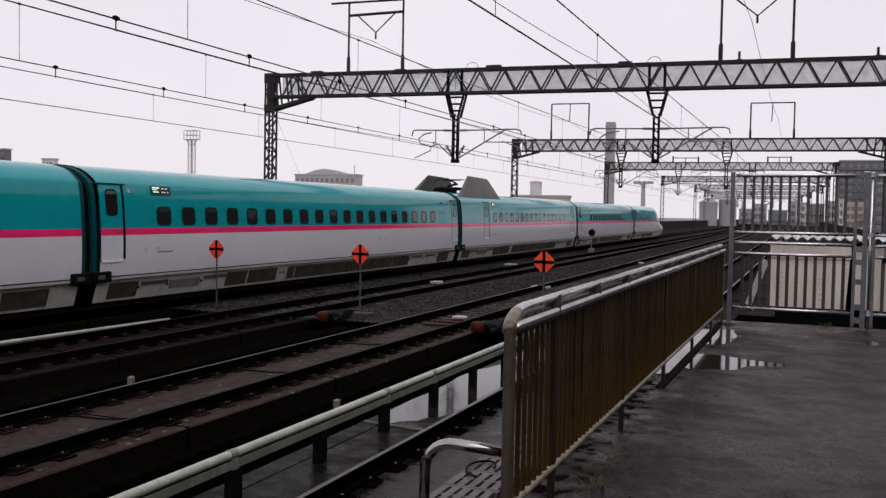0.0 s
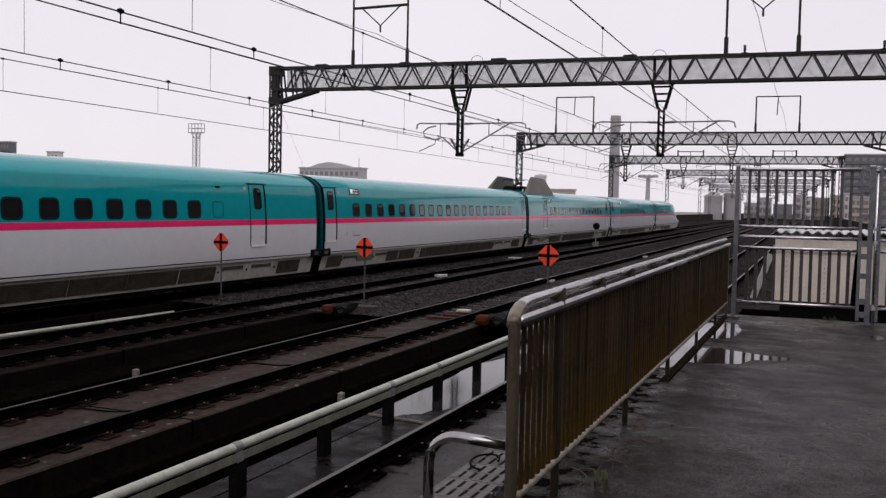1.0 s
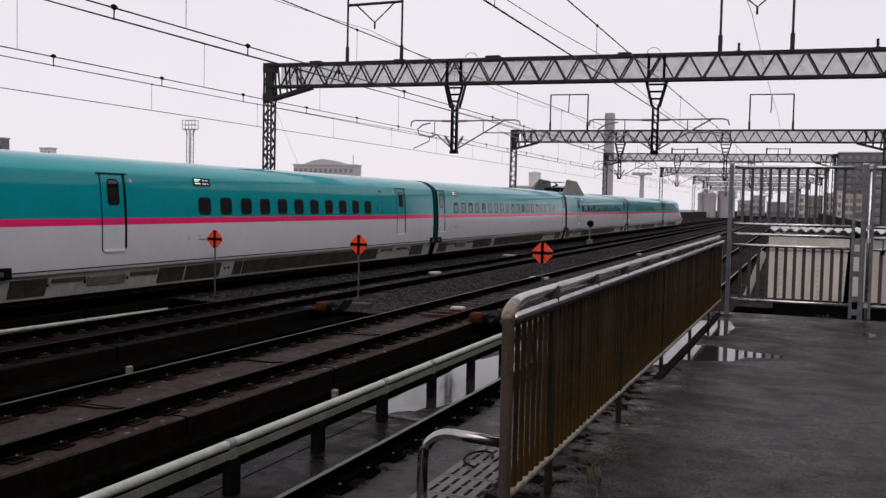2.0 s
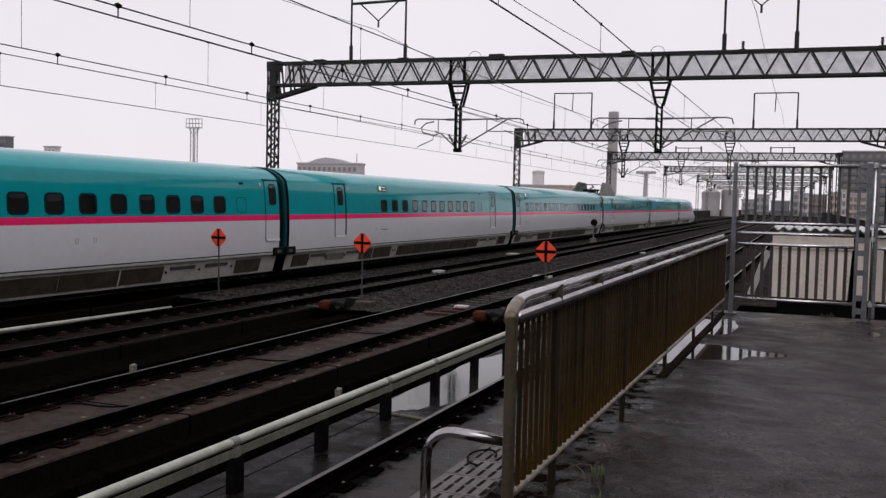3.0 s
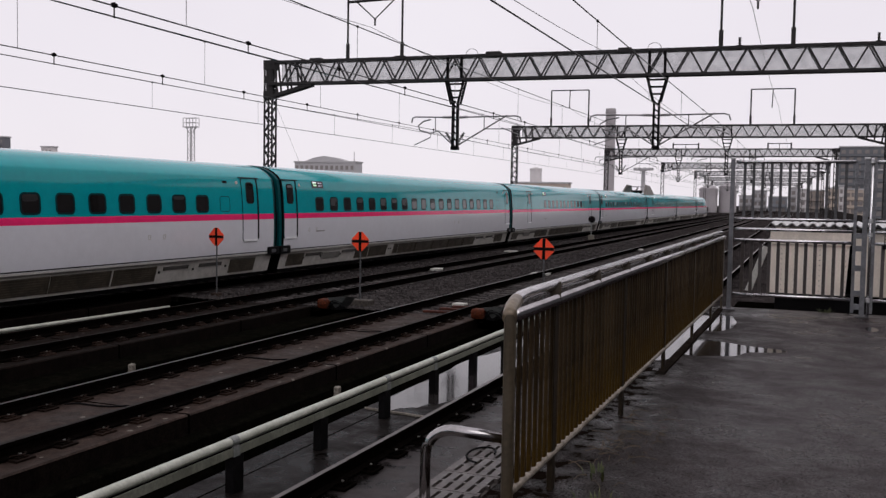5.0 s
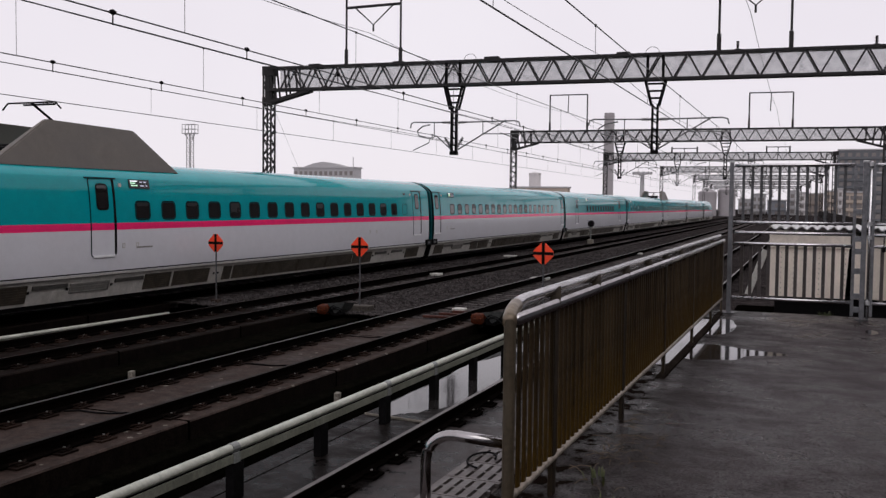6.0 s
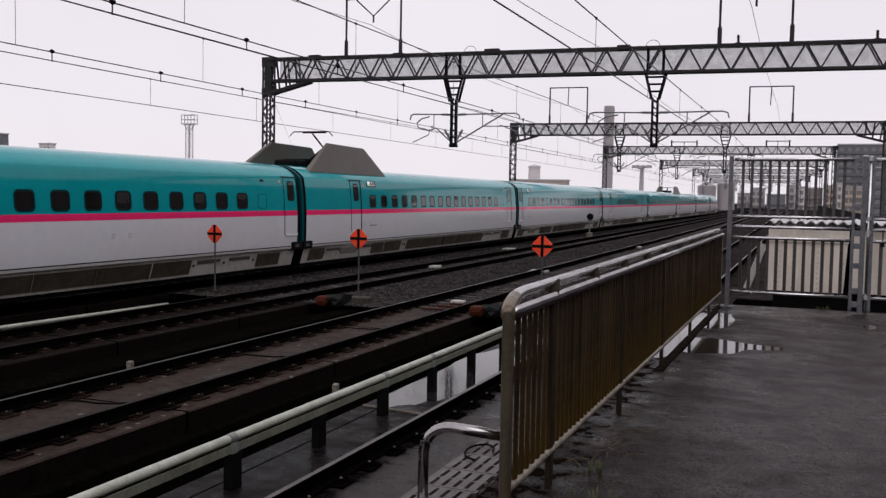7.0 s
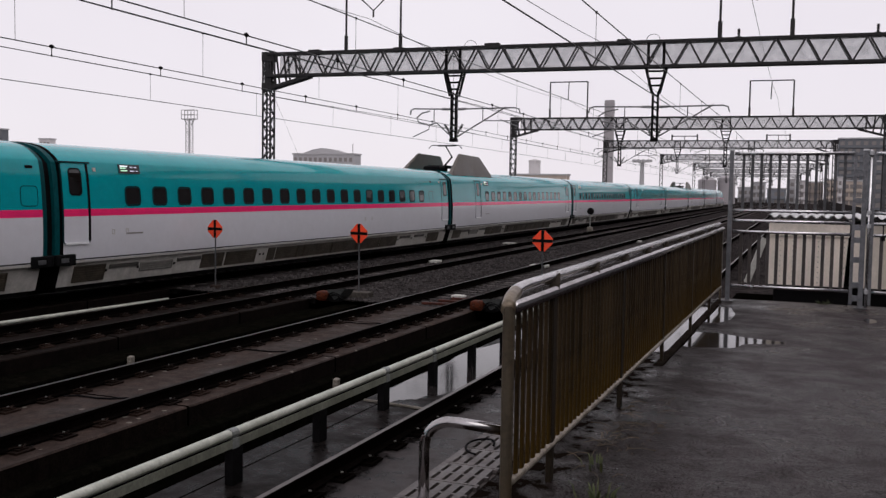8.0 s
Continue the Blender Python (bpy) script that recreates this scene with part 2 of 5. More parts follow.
def growth(m, colour, low, high, axis, gloss=None):
    """Ragged rust, or moss with darkening, that creeps over a surface from the wet end of an axis."""
    n, l = m.node_tree.nodes, m.node_tree.links
    b, old = n["Principled BSDF"], n["Principled BSDF"].inputs["Base Color"].links[0].from_socket
    tc, xyz, span, nz, add, cut, mix = (n.new("ShaderNodeTexCoord"), n.new("ShaderNodeSeparateXYZ"), n.new("ShaderNodeMapRange"), n.new("ShaderNodeTexNoise"),
                                        n.new("ShaderNodeMath"), n.new("ShaderNodeMapRange"), n.new("ShaderNodeMix"))
    info, far = n.new("ShaderNodeObjectInfo"), n.new("ShaderNodeVectorMath")
    far.operation = "ADD"
    l.new(tc.outputs["Object"], far.inputs[0])
    l.new(info.outputs["Location"], far.inputs[1])
    l.new(tc.outputs["Object"], xyz.inputs[0])
    l.new(xyz.outputs[axis], span.inputs["Value"])
    span.inputs["From Min"].default_value, span.inputs["From Max"].default_value = low, high
    span.inputs["To Min"].default_value, span.inputs["To Max"].default_value = 0.75, 0.0
    nz.inputs["Scale"].default_value, nz.inputs["Detail"].default_value = 9, 6
    l.new(far.outputs[0], nz.inputs["Vector"])
    add.operation = "ADD"
    l.new(span.outputs["Result"], add.inputs[0])
    l.new(nz.outputs["Fac"], add.inputs[1])
    cut.inputs["From Min"].default_value, cut.inputs["From Max"].default_value = 0.58, 1.22
    l.new(add.outputs[0], cut.inputs["Value"])
    l.new(cut.outputs["Result"], mix.inputs["Factor"])
    mix.data_type = "RGBA"
    mix.inputs["B"].default_value = (*colour, 1)
    l.new(old, mix.inputs["A"])
    l.new(mix.outputs["Result"], b.inputs["Base Color"])
    if gloss:
        dull = n.new("ShaderNodeMapRange")
        dull.inputs["To Min"].default_value, dull.inputs["To Max"].default_value = gloss, 0.0
        l.new(cut.outputs["Result"], dull.inputs["Value"])
        l.new(dull.outputs["Result"], b.inputs["Specular IOR Level"])


def glinting(m, scale, low, high):
    """Grains that shine more or less in the wet."""
    n, l = m.node_tree.nodes, m.node_tree.links
    b = n["Principled BSDF"]
    tc, nz, span, mul = n.new("ShaderNodeTexCoord"), n.new("ShaderNodeTexNoise"), n.new("ShaderNodeMapRange"), n.new("ShaderNodeMath")
    nz.inputs["Scale"].default_value, nz.inputs["Detail"].default_value, nz.inputs["Roughness"].default_value = scale, 3, 0.7
    span.inputs["From Min"].default_value, span.inputs["From Max"].default_value = 0.36, 0.64
    span.inputs["To Min"].default_value, span.inputs["To Max"].default_value = low, high
    mul.operation = "MULTIPLY"
    spec = b.inputs["Specular IOR Level"]
    mul.inputs[1].default_value = spec.default_value
    if spec.links:
        l.new(spec.links[0].from_socket, mul.inputs[1])
    l.new(tc.outputs["Object"], nz.inputs["Vector"])
    l.new(nz.outputs["Fac"], span.inputs["Value"])
    l.new(span.outputs["Result"], mul.inputs[0])
    l.new(mul.outputs[0], spec)


growth(BROWN, (0.058, 0.034, 0.009), 1.43, 1.90, "Z")
spotted(BROWN, (0.16, 0.15, 0.13), 7, 0.05)
spotted(DARK_SLAB, (0.10, 0.09, 0.08), 3.3, 0.08)
spotted(SLAB, (0.15, 0.138, 0.12), 3.1, 0.11)
spotted(ASPHALT, (0.085, 0.068, 0.066), 46, 0.2)
spotted(ASPHALT, (0.006, 0.0048, 0.0045), 27, 0.2)
# moss by the fence, plus the fence's dark reflection put into the colour
growth(ASPHALT, (0.0085, 0.0060, 0.0047), -1.35, -0.45, "X", 0.19)
glinting(ASPHALT, 75, 0.0, 2.2)
spotted(SLAB_SIDE, (0.05, 0.045, 0.035), 2.2, 0.05)
TILE = surface("platform_edge_tile", (0.10, 0.087, 0.083), 0.5, stain=(0.055, 0.047, 0.044), stain_scale=4, grain=0.25, wet=0.4,
               piece=0.15, spec=0.15)
POST_BROWN = surface("dark_brown_post", (0.021, 0.0160, 0.0112), 0.5, stain=(0.028, 0.0175, 0.008), stain_scale=3, streak=4, grain=0.2, spec=0.1)
END_POST = surface("bare_worn_end_post", (0.066, 0.052, 0.035), 0.42, stain=(0.040, 0.024, 0.009), stain_scale=4, streak=4, grain=0.2, spec=0.35)
LOUVRE = surface("grey_louvre", (0.20, 0.192, 0.178), 0.6, stain=(0.12, 0.11, 0.095), stain_scale=1.5, grain=0.2)
DULL_CREAM = surface("dull_cream_channel", (0.20, 0.205, 0.165), 0.6, stain=(0.09, 0.09, 0.065), stain_scale=2.5, streak=3, grain=0.2)
GATE_BAR = surface("weathered_gate_bar", (0.068, 0.060, 0.060), 0.5, stain=(0.066, 0.052, 0.043), stain_scale=3, streak=3, grain=0.2,
                   piece=0.25, spec=0.2)
BRIGHT_STEEL = surface("rain_washed_galvanised_bar", (0.74, 0.73, 0.74), 0.24, 1.0, stain=(0.52, 0.50, 0.49), stain_scale=7, stain_amount=0.5, grain=0.08, bump=0.03)
GATE_POST = surface("galvanised_gate_post", (0.17, 0.172, 0.185), 0.45, 0.3, stain=(0.075, 0.075, 0.08), stain_scale=4, grain=0.2)
FENCE_FOOT = surface("pale_bottom_rail", (0.27, 0.235, 0.20), 0.5, 0.2, stain=(0.10, 0.07, 0.045), stain_scale=6, grain=0.25)
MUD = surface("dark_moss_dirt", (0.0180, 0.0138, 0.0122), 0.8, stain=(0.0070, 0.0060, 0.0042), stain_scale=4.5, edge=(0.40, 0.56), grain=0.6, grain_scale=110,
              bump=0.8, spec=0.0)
WEED = surface("weed_leaf", (0.050, 0.070, 0.018), 0.7, stain=(0.06, 0.05, 0.016), stain_scale=9, grain=0.3)
STRAW = surface("dry_straw", (0.09, 0.062, 0.035), 0.8, grain=0.3)
PEG = surface("grimy_pale_concrete", (0.20, 0.18, 0.15), 0.8, stain=(0.09, 0.075, 0.06), stain_scale=14, grain=0.3)
RED_BOARD = surface("dull_red_board", (0.060, 0.018, 0.012), 0.7, stain=(0.02, 0.009, 0.007), stain_scale=6, grain=0.4, spec=0.15)
PEG_DARK = surface("grimy_foot_block", (0.075, 0.066, 0.058), 0.8, stain=(0.03, 0.026, 0.022), stain_scale=5, grain=0.35, bump=0.3, spec=0.1)
TARP = surface("grey_tarpaulin", (0.050, 0.052, 0.050), 0.45, stain=(0.018, 0.019, 0.018), stain_scale=6, grain=0.3, spec=0.3)
CLAMP = surface("weathered_clamp", (0.24, 0.25, 0.24), 0.5, 0.2, stain=(0.14, 0.145, 0.135), stain_scale=6, grain=0.2)
PANE_GLEAM = surface("pane_gleam", (0.013, 0.011, 0.011), 0.3, stain=(0.012, 0.010, 0.010), stain_scale=3, grain=0.2, bump=0)
# distant walls and windows, with the haze put into their colours
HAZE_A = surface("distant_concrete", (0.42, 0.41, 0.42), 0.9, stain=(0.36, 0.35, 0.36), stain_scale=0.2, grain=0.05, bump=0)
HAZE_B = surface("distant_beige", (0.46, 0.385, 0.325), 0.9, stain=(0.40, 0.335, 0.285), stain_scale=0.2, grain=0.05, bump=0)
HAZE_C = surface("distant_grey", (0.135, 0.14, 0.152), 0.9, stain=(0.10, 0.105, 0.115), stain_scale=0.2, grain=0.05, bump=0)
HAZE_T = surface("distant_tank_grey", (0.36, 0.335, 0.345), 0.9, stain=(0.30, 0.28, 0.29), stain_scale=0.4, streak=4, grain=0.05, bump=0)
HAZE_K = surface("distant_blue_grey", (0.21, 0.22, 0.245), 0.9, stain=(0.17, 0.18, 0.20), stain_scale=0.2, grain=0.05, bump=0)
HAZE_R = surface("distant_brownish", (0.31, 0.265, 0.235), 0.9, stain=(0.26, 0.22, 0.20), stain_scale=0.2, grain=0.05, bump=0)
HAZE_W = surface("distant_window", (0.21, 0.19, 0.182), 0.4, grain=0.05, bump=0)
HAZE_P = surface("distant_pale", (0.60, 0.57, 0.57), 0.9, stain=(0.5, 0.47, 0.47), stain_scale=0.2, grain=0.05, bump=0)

# ---- tools for building ----
BEND = 2.23e-4          # the line curves gently to the left
STRAIGHT = 72.0         # and runs on straight from here
T1, T2, T3, T4 = -3.60, -8.65, -13.28, -17.72   # middles of the four tracks


def at(d, y):
    """How far across a line stands that keeps d metres from the camera's line."""
    e = min(y, STRAIGHT)
    return d - 0.5 * BEND * e * e - BEND * e * (y - e)


def mesh_of(name, bm):
    me = bpy.data.meshes.new(name)
    bm.normal_update()
    bm.to_mesh(me)
    bm.free()
    return me


def part(name, bm, material, parent=None, label="", smooth=False):
    me = bm if isinstance(bm, bpy.types.Mesh) else mesh_of(name, bm)
    if not me.materials:
        for m in (material if isinstance(material, (list, tuple)) else (material,)):
            me.materials.append(m)
    if smooth:
        me.shade_smooth()
    ob = new(name, me)
    if parent:
        ob.parent = parent
    if label:
        ob["label"] = label
    return ob


def thing(name, m, label, category, group="", kind=""):
    ob = new(name)
    ob.empty_display_size = 0.2
    ob.matrix_basis = m
    return tagged(ob, label, category, group, kind)


def box(bm, x0, x1, y0, y1, z0, z1, bevel=0.0):
    v = [bm.verts.new((x, y, z)) for z in (z0, z1) for y in (y0, y1) for x in (x0, x1)]
    fs = [bm.faces.new([v[i] for i in q]) for q in
          ((0, 2, 3, 1), (4, 5, 7, 6), (0, 1, 5, 4), (2, 6, 7, 3), (0, 4, 6, 2), (1, 3, 7, 5))]
    if bevel:
        bmesh.ops.bevel(bm, geom=list({e for f in fs for e in f.edges}), offset=bevel, segments=2, affect="EDGES", profile=0.5)
    return bm


def boxed(*a, **k):
    return box(bmesh.new(), *a, **k)


def tube(bm, pts, r, seg=8, cap=True):
    """A round bar through the points."""
    pts = [Vector(p) for p in pts]
    rings = []
    for i, p in enumerate(pts):
        d = (pts[min(i + 1, len(pts) - 1)] - pts[max(i - 1, 0)]).normalized()
        up = Vector((0, 0, 1)) if abs(d.z) < 0.9 else Vector((0, 1, 0))
        a = d.cross(up).normalized()
        b = a.cross(d)
        rings.append([bm.verts.new(p + r * (math.cos(t) * a + math.sin(t) * b))
                      for t in (2 * math.pi * j / seg for j in range(seg))])
    for q, w in zip(rings, rings[1:]):
        for j in range(seg):
            bm.faces.new((q[j], q[(j + 1) % seg], w[(j + 1) % seg], w[j]))
    if cap:
        bm.faces.new(rings[0][::-1])
        bm.faces.new(rings[-1])
    return bm


def tubed(pts, r, seg=8):
    return tube(bmesh.new(), pts, r, seg)


def beam(bm, a, b, w, h=None):
    """A square bar from a to b."""
    a, b, h = Vector(a), Vector(b), h or w
    d = (b - a).normalized()
    up = Vector((0, 0, 1)) if abs(d.z) < 0.95 else Vector((0, 1, 0))
    s = d.cross(up).normalized() * w / 2
    t = s.cross(d).normalized() * h / 2
    va = [bm.verts.new(a + i * s + j * t) for i, j in ((-1, -1), (1, -1), (1, 1), (-1, 1))]
    vb = [bm.verts.new(b + i * s + j * t) for i, j in ((-1, -1), (1, -1), (1, 1), (-1, 1))]
    for i in range(4):
        bm.faces.new((va[i], va[(i + 1) % 4], vb[(i + 1) % 4], vb[i]))
    bm.faces.new(va[::-1])
    bm.faces.new(vb)
    return bm


def beamed(a, b, w, h=None):
    return beam(bmesh.new(), a, b, w, h)


def sweep(profile, ys, closed=True, mats=None):
    """Draw a cross-section (across, up) along the curved line; mats gives each side its material."""
    bm = bmesh.new()
    rings = [[bm.verts.new((at(x, y), y, z)) for x, z in profile] for y in ys]
    n = len(profile)
    for q, w in zip(rings, rings[1:]):
        for j in range(n if closed else n - 1):
            f = bm.faces.new((q[j], w[j], w[(j + 1) % n], q[(j + 1) % n]))
            f.material_index = mats[j] if mats else 0
    if closed:
        bm.faces.new(rings[0])
        bm.faces.new(rings[-1][::-1])
    bmesh.ops.recalc_face_normals(bm, faces=bm.faces)
    return bm


def steps(a, b, near=2.0):
    """Stations along the line, closer together near the camera."""
    out, y = [a], a
    while y < b:
        y = min(b, y + (near if abs(y) < 60 else 10.0))
        out.append(y)
    return out


def strip(x0, x1, z0, z1, y0, y1):
    return sweep([(x0, z0), (x1, z0), (x1, z1), (x0, z1)], steps(y0, y1, 4.0))

# ---- the large structure: viaduct deck, platform, parapets, land below ----
def deck():
    g = part("ground", boxed(-3000, 3000, -400, 4500, -9.2, -9.0), GROUND)
    tagged(g, "hazy flat grey land below the viaduct", "ground", kind="structure")
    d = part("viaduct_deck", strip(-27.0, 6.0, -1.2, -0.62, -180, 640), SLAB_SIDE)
    tagged(d, "concrete railway viaduct deck, its dark colour holding the shade", "viaduct", kind="structure")
    f = part("concrete_floor", strip(-4.36, -1.75, -0.62, -0.20, -40, 21.0), CONCRETE)
    tagged(f, "wet grey concrete floor with puddles beside the platform", "floor", kind="structure")
    f = part("concrete_floor", strip(-5.62, -4.36, -0.62, -0.20, -40, 21.0), DARK_CONCRETE)
    tagged(f, "dark wet concrete floor under the pipe", "floor", kind="structure")
    for nm, x0, x1 in (("parapet_far", -27.0, -26.7), ("parapet_near", 5.7, 6.0)):
        p = part(nm, strip(x0, x1, -0.62, 1.5, -180, 640), PARAPET)
        tagged(p, "grimy grey concrete viaduct parapet wall", "parapet", kind="structure")
    # unseen wall, added to darken what the train's side mirrors
    w = part("wall_east", boxed(9.0, 9.4, -70, 96, -9.0, 10.5), UNSEEN_WALL, None)
    tagged(w, "plain grey unseen wall standing in for buildings beside the line", "wall", kind="structure")
    b = bmesh.new()
    ys = steps(21.0, 640, 1.0)
    xs = [-26.6 + i * 0.6 for i in range(54)]
    grid = [[b.verts.new((at(x, y), y, -0.19 + (0.05 * noise.noise((x * 0.7, y * 0.7, 0)) if abs(y) < 80 else 0)
                          - (0.06 if min(abs(x - t) for t in (T1, T2, T3, T4)) < 1.0 else 0))) for x in xs] for y in ys]
    for q, w in zip(grid, grid[1:]):
        for j in range(len(xs) - 1):
            b.faces.new((q[j], q[j + 1], w[j + 1], w[j]))
    bl = part("ballast_bed", b, BALLAST)
    tagged(bl, "bed of dark grey railway ballast between the tracks", "ballast", kind="structure")


deck()


def loose_stones():
    rng = random.Random(3)
    verts, faces = [], []
    base = [(1, 0, 0), (0, 1, 0), (-1, 0, 0), (0, -1, 0), (0, 0, 1), (0, 0, -1)]
    tri = [(0, 1, 4), (1, 2, 4), (2, 3, 4), (3, 0, 4), (1, 0, 5), (2, 1, 5), (3, 2, 5), (0, 3, 5)]
    for _ in range(15000):
        y = 21.0 + 45 * rng.random() ** 1.6
        x = rng.uniform(-15.9, -5.5)
        if min(abs(abs(x - t) - 0.75) for t in (T2, T3)) < 0.09:
            continue
        r = rng.uniform(0.025, 0.055)
        z = -0.19 - (0.06 if min(abs(x - t) for t in (T2, T3)) < 1.0 else 0) + rng.uniform(0.0, 0.03)
        n = len(verts)
        for a, b, c in base:
            j = [rng.uniform(0.6, 1.3) * r for _ in range(3)]
            t = rng.random() * 0.6
            verts.append((at(x, y) + a * j[0] - b * t * r, y + b * j[1] + a * t * r, z + c * j[2]))
        faces += [tuple(n + i for i in f) for f in tri]
    me = bpy.data.meshes.new("ballast_stones")
    me.from_pydata(verts, [], faces)
    ob = part("ballast_stones", me, STONE)
    tagged(ob, "loose grey ballast stones around the sleepers", "ballast", kind="stuff")


loose_stones()


def platform():
    p = thing("platform", pose(0, 0, 0), "wet dark asphalt station platform with puddles", "platform", kind="structure")
    bm = bmesh.new()
    nx, ny = 90, 430

    def height(x, y):
        h = 1.25 + 0.003 * noise.noise((x * 3.1, y * 2.4, 2.0)) + 0.0025 * noise.noise((x * 0.9, y * 0.7, 5.0))
        for px, py, rx, ry, d in ((-0.98, 9.35, 0.34, 0.50, 0.015), (-0.50, 9.50, 0.26, 0.15, 0.010), (-1.04, 11.35, 0.17, 0.80, 0.015), (-1.30, 10.2, 0.10, 1.7, 0.014), (0.62, 11.6, 0.12, 0.4, 0.008)):
            h -= d * math.exp(-((x - px) / rx) ** 2 - ((y - py) / ry) ** 2)
        return h
    rows = []
    for j in range(ny + 1):
        y = -30 + 43.2 * j / ny
        rows.append([bm.verts.new((-1.438 + 5.938 * i / nx, y, height(-1.438 + 5.938 * i / nx, y))) for i in range(nx + 1)])
    for q, w in zip(rows, rows[1:]):
        for i in range(nx):
            bm.faces.new((q[i], q[i + 1], w[i + 1], w[i]))
    part("asphalt", bm, ASPHALT, p, smooth=True)
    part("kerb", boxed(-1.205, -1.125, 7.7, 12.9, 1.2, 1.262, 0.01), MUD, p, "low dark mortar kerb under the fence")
    part("platform_body", boxed(-1.75, 4.5, -30, 13.2, -0.62, 1.235), SLAB_SIDE, p)
    part("edge_strip", boxed(-1.75, -1.44, -30, 3.2, 1.235, 1.262), TILE, p, "pale edge strip of the platform")
    part("edge_strip", boxed(-1.75, -1.44, 7.7, 13.2, 1.235, 1.262), TILE, p, "pale edge strip of the platform")
    # slotted tiles on the platform's edge
    tile = bmesh.new()
    for i in range(5):
        x = i * 0.06
        box(tile, x, x + 0.040, 0.0, 0.292, -0.004, 0.026)
        for a, b in ((0.0, 0.02), (0.136, 0.156), (0.272, 0.292)):
            box(tile, x + 0.040, x + 0.06, a, b, -0.004, 0.0255)
        box(tile, x + 0.040, x + 0.06, 0.02, 0.272, -0.004, 0.004)
    me = mesh_of("edge_tile", tile)
    for i in range(15):
        for j in range(1):
            t = part("edge_tile", me, TILE, p)
            t.matrix_basis = pose(-1.745 + j * 0.305, 3.2 + i * 0.3, 1.236)
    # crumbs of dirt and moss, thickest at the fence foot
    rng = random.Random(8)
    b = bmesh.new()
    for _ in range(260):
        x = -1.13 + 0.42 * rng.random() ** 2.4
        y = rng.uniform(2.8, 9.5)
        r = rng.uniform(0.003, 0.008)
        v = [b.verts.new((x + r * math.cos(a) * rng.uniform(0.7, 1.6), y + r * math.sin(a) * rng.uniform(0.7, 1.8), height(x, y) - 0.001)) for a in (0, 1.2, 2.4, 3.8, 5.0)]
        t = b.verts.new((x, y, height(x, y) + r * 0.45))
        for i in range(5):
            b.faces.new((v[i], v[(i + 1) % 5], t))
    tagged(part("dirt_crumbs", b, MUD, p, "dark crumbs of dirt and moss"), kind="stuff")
    return p


platform()


def puddle(rx, ry, seed, end=99.0, rag=0.25):
    """A thin sheet of still water with an uneven shore, cut off where the paving ends."""
    bm = bmesh.new()
    rim = []
    for i in range(96):
        a = 2 * math.pi * i / 96
        k = 1 + 0.45 * noise.noise((math.cos(a) * 1.5, math.sin(a) * 1.5, seed)) + rag * noise.noise((math.cos(a) * 6, math.sin(a) * 6, seed))
        rim.append(bm.verts.new((rx * k * math.cos(a), min(end, ry * k * math.sin(a)), 0)))
    bm.faces.new(rim)
    return bm


WATER = bpy.data.materials.new("rain_water")
WATER.use_nodes = True
wb = WATER.node_tree.nodes["Principled BSDF"]
wb.inputs["Base Color"].default_value, wb.inputs["Roughness"].default_value = (0.016, 0.014, 0.014, 1), 0.07
wb.inputs["IOR"].default_value = 1.33
wz, wbp = WATER.node_tree.nodes.new("ShaderNodeTexNoise"), WATER.node_tree.nodes.new("ShaderNodeBump")
wz.inputs["Scale"].default_value, wbp.inputs["Strength"].default_value, wbp.inputs["Distance"].default_value = 9, 0.04, 0.01
WATER.node_tree.links.new(wz.outputs["Fac"], wbp.inputs["Height"])
WATER.node_tree.links.new(wbp.outputs["Normal"], wb.inputs["Normal"])

for i, (x, y, z, rx, ry) in enumerate(((-0.66, 9.9, 1.2447, 1.1, 4.3), (0.62, 11.6, 1.2455, 0.24, 0.7),
                                       (-5.16, 14.0, -0.197, 0.50, 2.9),
                                       (-5.2, 18.2, -0.197, 0.42, 1.1))):
    w = part("puddle", puddle(rx, ry, i * 3.7, 2.7 if i == 0 else 99.0, 0.25 if z > 0 else 0.08), WATER)
    w.matrix_basis = pose(x, y, z)
    tagged(w, "shallow rain puddle lying on the wet paving", "puddle", "rain puddles")


def floor_joint(x0, y0, x1, y1):
    """A dark open joint in the concrete beside the rails."""
    j = part("floor_joint", beamed((x0, y0, -0.204), (x1, y1, -0.204), 0.022, 0.012), SLAB_SIDE)
    tagged(j, "dark open joint in the wet concrete floor", "joint", kind="structure")


floor_joint(-5.33, 2.0, -5.36, 20.0)
lip = part("floor_lip", beamed((-5.60, 11.16, -0.19), (-4.55, 11.02, -0.19), 0.03, 0.03), PEG)
tagged(lip, "pale worn lip along the puddle's edge", "joint", kind="structure")
floor_joint(-5.6, 14.4, -1.8, 14.4)


# ---- the tracks ----
def rail_profile(c):
    return [(c - 0.070, -0.172), (c + 0.070, -0.172), (c + 0.070, -0.160), (c + 0.012, -0.142), (c + 0.010, -0.050),
            (c + 0.035, -0.040), (c + 0.036, -0.006), (c + 0.028, 0.0), (c - 0.028, 0.0), (c - 0.036, -0.006),
            (c - 0.035, -0.040), (c - 0.010, -0.050), (c - 0.012, -0.142), (c - 0.070, -0.160)]


